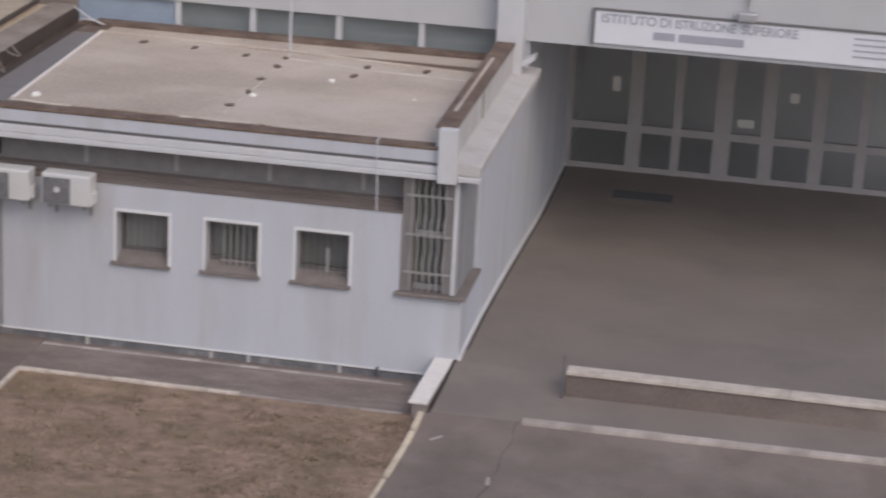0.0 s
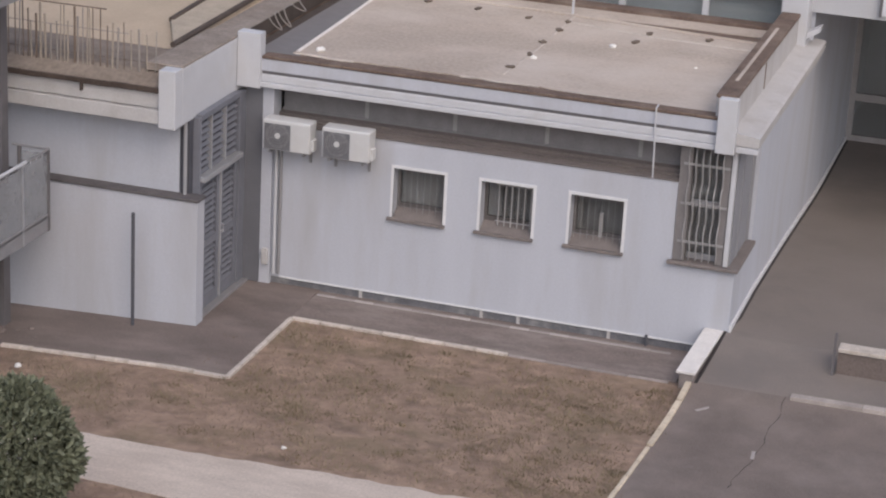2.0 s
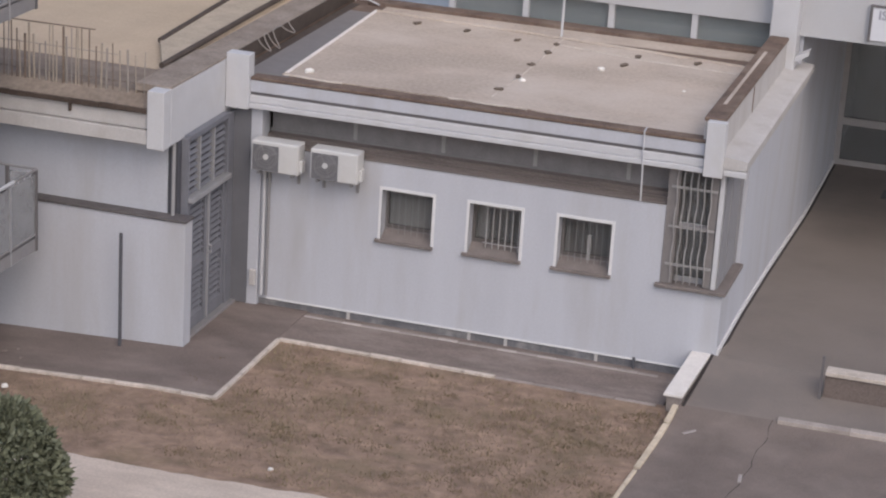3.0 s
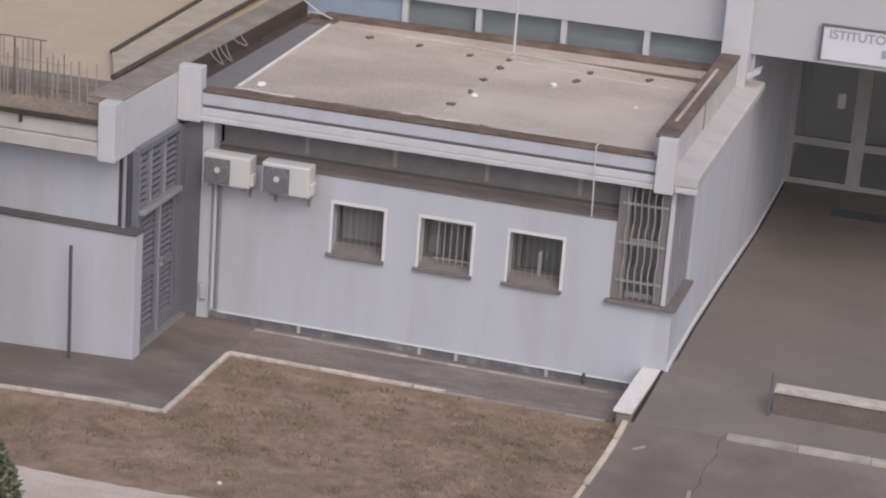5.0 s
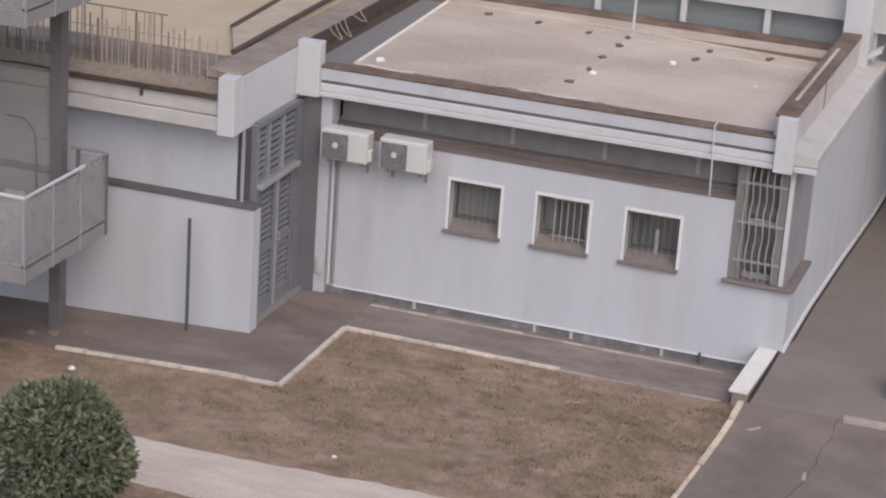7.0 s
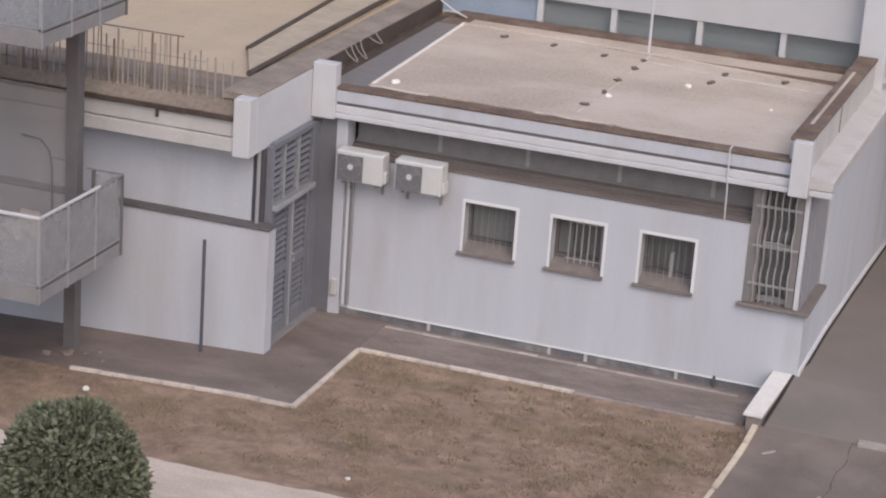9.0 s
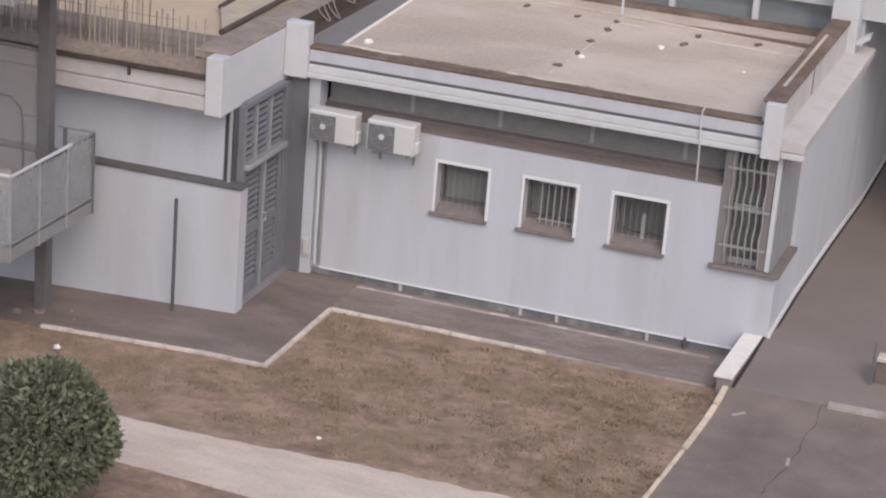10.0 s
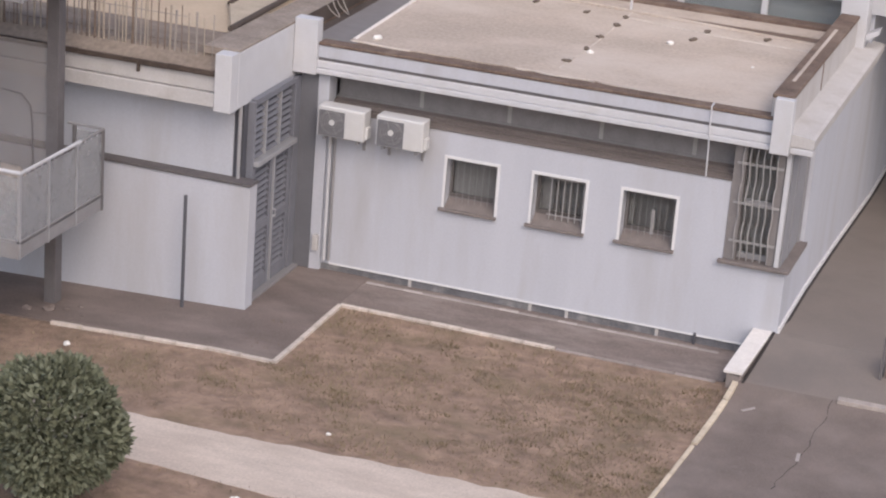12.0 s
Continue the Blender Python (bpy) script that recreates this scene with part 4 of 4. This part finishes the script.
prism(bm, wavy([(-6, -6.54), (7.2, -5.96), (7.1, -7.89), (-6, -6.98)], 0.2, 0.07), -0.1, 0.008)
for v in bm.verts:
    v.co = Vector((v.co.x, v.co.z, v.co.y))
solid("path", bm, PATH, "pale worn concrete path across the lawn", "path", "structure")


def kerb_line(name, label, pts, width, height, length, material, z=0.0, lift=lambda y: 0.0):
    k = empty(name, (*pts[0], z), label, "kerb", "structure")
    for (x0, y0), (x1, y1) in zip(pts, pts[1:]):
        d = math.hypot(x1 - x0, y1 - y0)
        n = max(1, round(d / length))
        a = math.atan2(y1 - y0, x1 - x0)
        me = mesh("kerb_stone", B(0.004, d / n - 0.004, -width / 2, width / 2, -0.12, height, bev=0.008), material)
        for i in range(n):
            xa, ya = x0 + (x1 - x0) * i / n, y0 + (y1 - y0) * i / n
            xe, ye = x0 + (x1 - x0) * (i + 1) / n, y0 + (y1 - y0) * (i + 1) / n
            tilt = math.atan2(fall(xe) + lift(ye) - fall(xa) - lift(ya), d / n)
            ob = new("kerb_stone", me)
            ob.parent = k
            ob.matrix_local = Matrix.Translation((xa - pts[0][0], ya - pts[0][1], fall(xa) + lift(ya) + random.uniform(-0.008, 0.003))) @ Matrix.Rotation(a + random.uniform(-0.01, 0.01), 4, "Z") @ Matrix.Rotation(-tilt, 4, "Y")
    return k


kerb_line("lawn_kerb", "pale narrow kerb between walkway and lawn", [(-2.2, -3.77), (1.32, -3.77), (1.32, -1.28), (4.7, -1.28)], 0.075, 0.045, 0.5, KERB)
kerb_line("sunken_kerb", "sunken grey kerb worn level with the walkway", [(4.7, -1.28), (7.1, -1.28)], 0.07, 0.024, 0.6, PAVE2)
kerb_line("wall_drip_strip", "worn pale mortar strip along the wall foot", [(1.3, -0.17), (6.9, -0.2)], 0.08, 0.022, 0.31, WORN, 0.0)
# The black strip also carries the shadow line at the foot in its colour.
gutter = empty("side_foot_line", (WX, 0, 0), "dark joint and shadow line along the side wall foot", "gutter", "structure")
for y0, y1 in ((-1.44, -1.4), (-1.4, -0.6), (-0.6, 0.0), (0.0, 0.6), (0.6, 2.0), (2.0, 4.5), (4.5, 8.5), (8.5, 12.2)):
    xa, xe = (curve(v, [(-1.45, 7.515), (0.0, 7.64), (0.6, WX + 0.055), (13, WX + 0.055)]) for v in (y0, y1))
    put("joint", sloped(xa - 0.03, xa + 0.018, xe - 0.03, xe + 0.018, y0, y1, (rise(y0) - 0.05, rise(y1) - 0.05), rise(y0) + 0.016, rise(y1) + 0.016), BLACKLINE, gutter)
kerb_line("drive_kerb", "yellowed kerb between lawn and drive", [(7.42, -1.48), (7.335, -3.55)], 0.085, 0.05, 0.5, KERBY, 0.0, rise)
kerb_line("drive_kerb", "narrow broken cream kerb between lawn and drive", [(7.325, -3.62), (7.21, -5.6), (6.85, -12)], 0.06, 0.035, 0.55, KERBY)
kerb_line("yard_kerb", "pale kerb before the low wall", [(8.86, -1.40), (22.0, -1.29)], 0.15, 0.06, 1.0, YKERB, 0.0, rise)

# ---- grass ----
rng = np.random.default_rng(9)


def grass(count, material, hmin, hmax, patch):
    x = rng.uniform(-6, 7.3, count * 3)
    y = rng.uniform(-12, -1.35, count * 3)
    ok = ~((y > -3.85) & (x < 1.4)) & ~((y > -7.55) & (y < -6.0))
    w = np.sin(x * 1.7 + 0.6 * y) + np.sin(y * 2.3 - 0.8 * x) + 0.8 * np.sin(x * 4.1 + y * 3.3)
    ok &= x < np.interp(y, [-12, -5.6, -3.6, -1.5], [6.85, 7.21, 7.335, 7.42]) - 0.06
    ok &= (w + rng.normal(size=len(x)) * 0.8) > patch
    x, y = x[ok][:count], y[ok][:count]
    n = len(x)
    h = rng.uniform(hmin, hmax, n)
    a = rng.uniform(0, 2 * np.pi, n)
    lean = rng.normal(size=(n, 2)) * 0.6
    b = 0.006
    gz = -0.045 * np.clip(0.4 - x, 0, 6)
    p0 = np.stack([x - b * np.cos(a), y - b * np.sin(a), gz], 1)
    p1 = np.stack([x + b * np.cos(a), y + b * np.sin(a), gz], 1)
    p2 = np.stack([x + lean[:, 0] * h, y + lean[:, 1] * h, gz + h], 1)
    v = np.stack([p0, p1, p2], 1).reshape(-1, 3)
    me = bpy.data.meshes.new("grass")
    me.from_pydata(v.tolist(), [], np.arange(3 * n).reshape(-1, 3).tolist())
    me.materials.append(material)
    return new("grass", me)


tagged(grass(28000, DRYGRASS, 0.02, 0.07, -1.2), "dry brown grass blades on the lawn", "grass", "", "stuff")
tagged(grass(20000, GREENGRASS, 0.02, 0.08, 0.7), "thin green grass tufts on the lawn", "grass", "", "stuff")


# darker tufts, thicker towards the drive
def tufts(count):
    vs = []
    for _ in range(count):
        x = 7.2 - 6.5 * random.random() ** 1.6
        y = random.uniform(-5.9, -1.5)
        r = random.uniform(0.05, 0.22)
        for _ in range(int(15 + 200 * r)):
            a, q = random.uniform(0, 6.283), r * random.random() ** 0.5
            px, py = x + 1.6 * q * math.cos(a), y + q * math.sin(a)
            h, b = random.uniform(0.02, 0.06), random.uniform(0, 6.283)
            z = fall(px)
            vs += [(px - 0.007 * math.cos(b), py - 0.007 * math.sin(b), z), (px + 0.007 * math.cos(b), py + 0.007 * math.sin(b), z), (px + random.uniform(-0.04, 0.04), py + random.uniform(-0.04, 0.04), z + h)]
    me = bpy.data.meshes.new("grass_tufts")
    me.from_pydata(vs, [], [(3 * i, 3 * i + 1, 3 * i + 2) for i in range(len(vs) // 3)])
    me.materials.append(TUFT)
    return new("grass_tufts", me)


random.seed(12)
tagged(tufts(120), "dull olive tufts scattered over the dry lawn", "grass", "", "stuff")

# scraps and marks on the ground
for x, y, w, a in ((7.76, -2.08, 0.13, 0.9), (8.68, -3.27, 0.13, 1.67)):
    bm = B(-w, w, -0.025, 0.025, 0, 0.006)
    ob = solid("paint_mark", bm, WORN, "faint pale paint mark on the drive", "mark")
    ob.matrix_world = pose(x, y, rise(y) + 0.011, math.degrees(math.atan(rise(y + 0.05) - rise(y - 0.05)) * 10), 0, math.degrees(a))
bm = bmesh.new()
track = wavy([(8.86, -1.42), (8.76, -1.98), (8.70, -2.5), (8.74, -3.05), (8.55, -4.4)], 0.09, 0.09, False)
for (xa, ya), (xe, ye) in zip(track, track[1:]):
    g = 0.005 + 0.005 * noise.noise(Vector((xa * 5, ya * 5, 0)))
    bm.faces.new([bm.verts.new((x, y, rise(y) + 0.0125)) for x, y in ((xa - g, ya), (xe - g, ye), (xe + g, ye), (xa + g, ya))])
solid("crack", bm, BLACKLINE, "long dark crack wandering through the asphalt", "crack", "stuff")
for x, y, r in ((-2.5, -3.3, 0.1), (-2.25, -3.2, 0.06), (-2.8, -3.4, 0.08), (-2.1, -3.05, 0.05), (-1.9, -3.35, 0.04)):
    bm = bmesh.new()
    bmesh.ops.create_icosphere(bm, subdivisions=2, radius=r)
    for v in bm.verts:
        v.co *= 0.7 + 0.5 * random.random()
        v.co.z = max(v.co.z * 0.5, -0.1 * r)
    solid("stone", shifted(bm, (x, y, fall(x) + 0.02 + 0.1 * r)), PAVE, "loose broken stone beside the steel column", "stone")

for x in (3.9, 4.48, 5.89, 1.95):
    solid("plaster_drip", B(x - 0.025, x + 0.025, 0.002, 0.022, -0.06, 0.128, bev=0.004), PLASTER_OLD, "white paint drip over the grey plinth", "paint drip")
bm = bmesh.new()
bmesh.ops.create_icosphere(bm, subdivisions=3, radius=0.3)
for v in bm.verts:
    v.co = Vector((v.co.x * 1.2, v.co.y * 0.8, max(v.co.z, 0) * 1.2)) * (1 + 0.25 * noise.noise(v.co * 6))
solid("folded_tarpaulin", shifted(bm, (-3.2, -3.3, 1.66)), CABLE, "crumpled grey-brown tarpaulin lying on the stair landing", "tarpaulin")
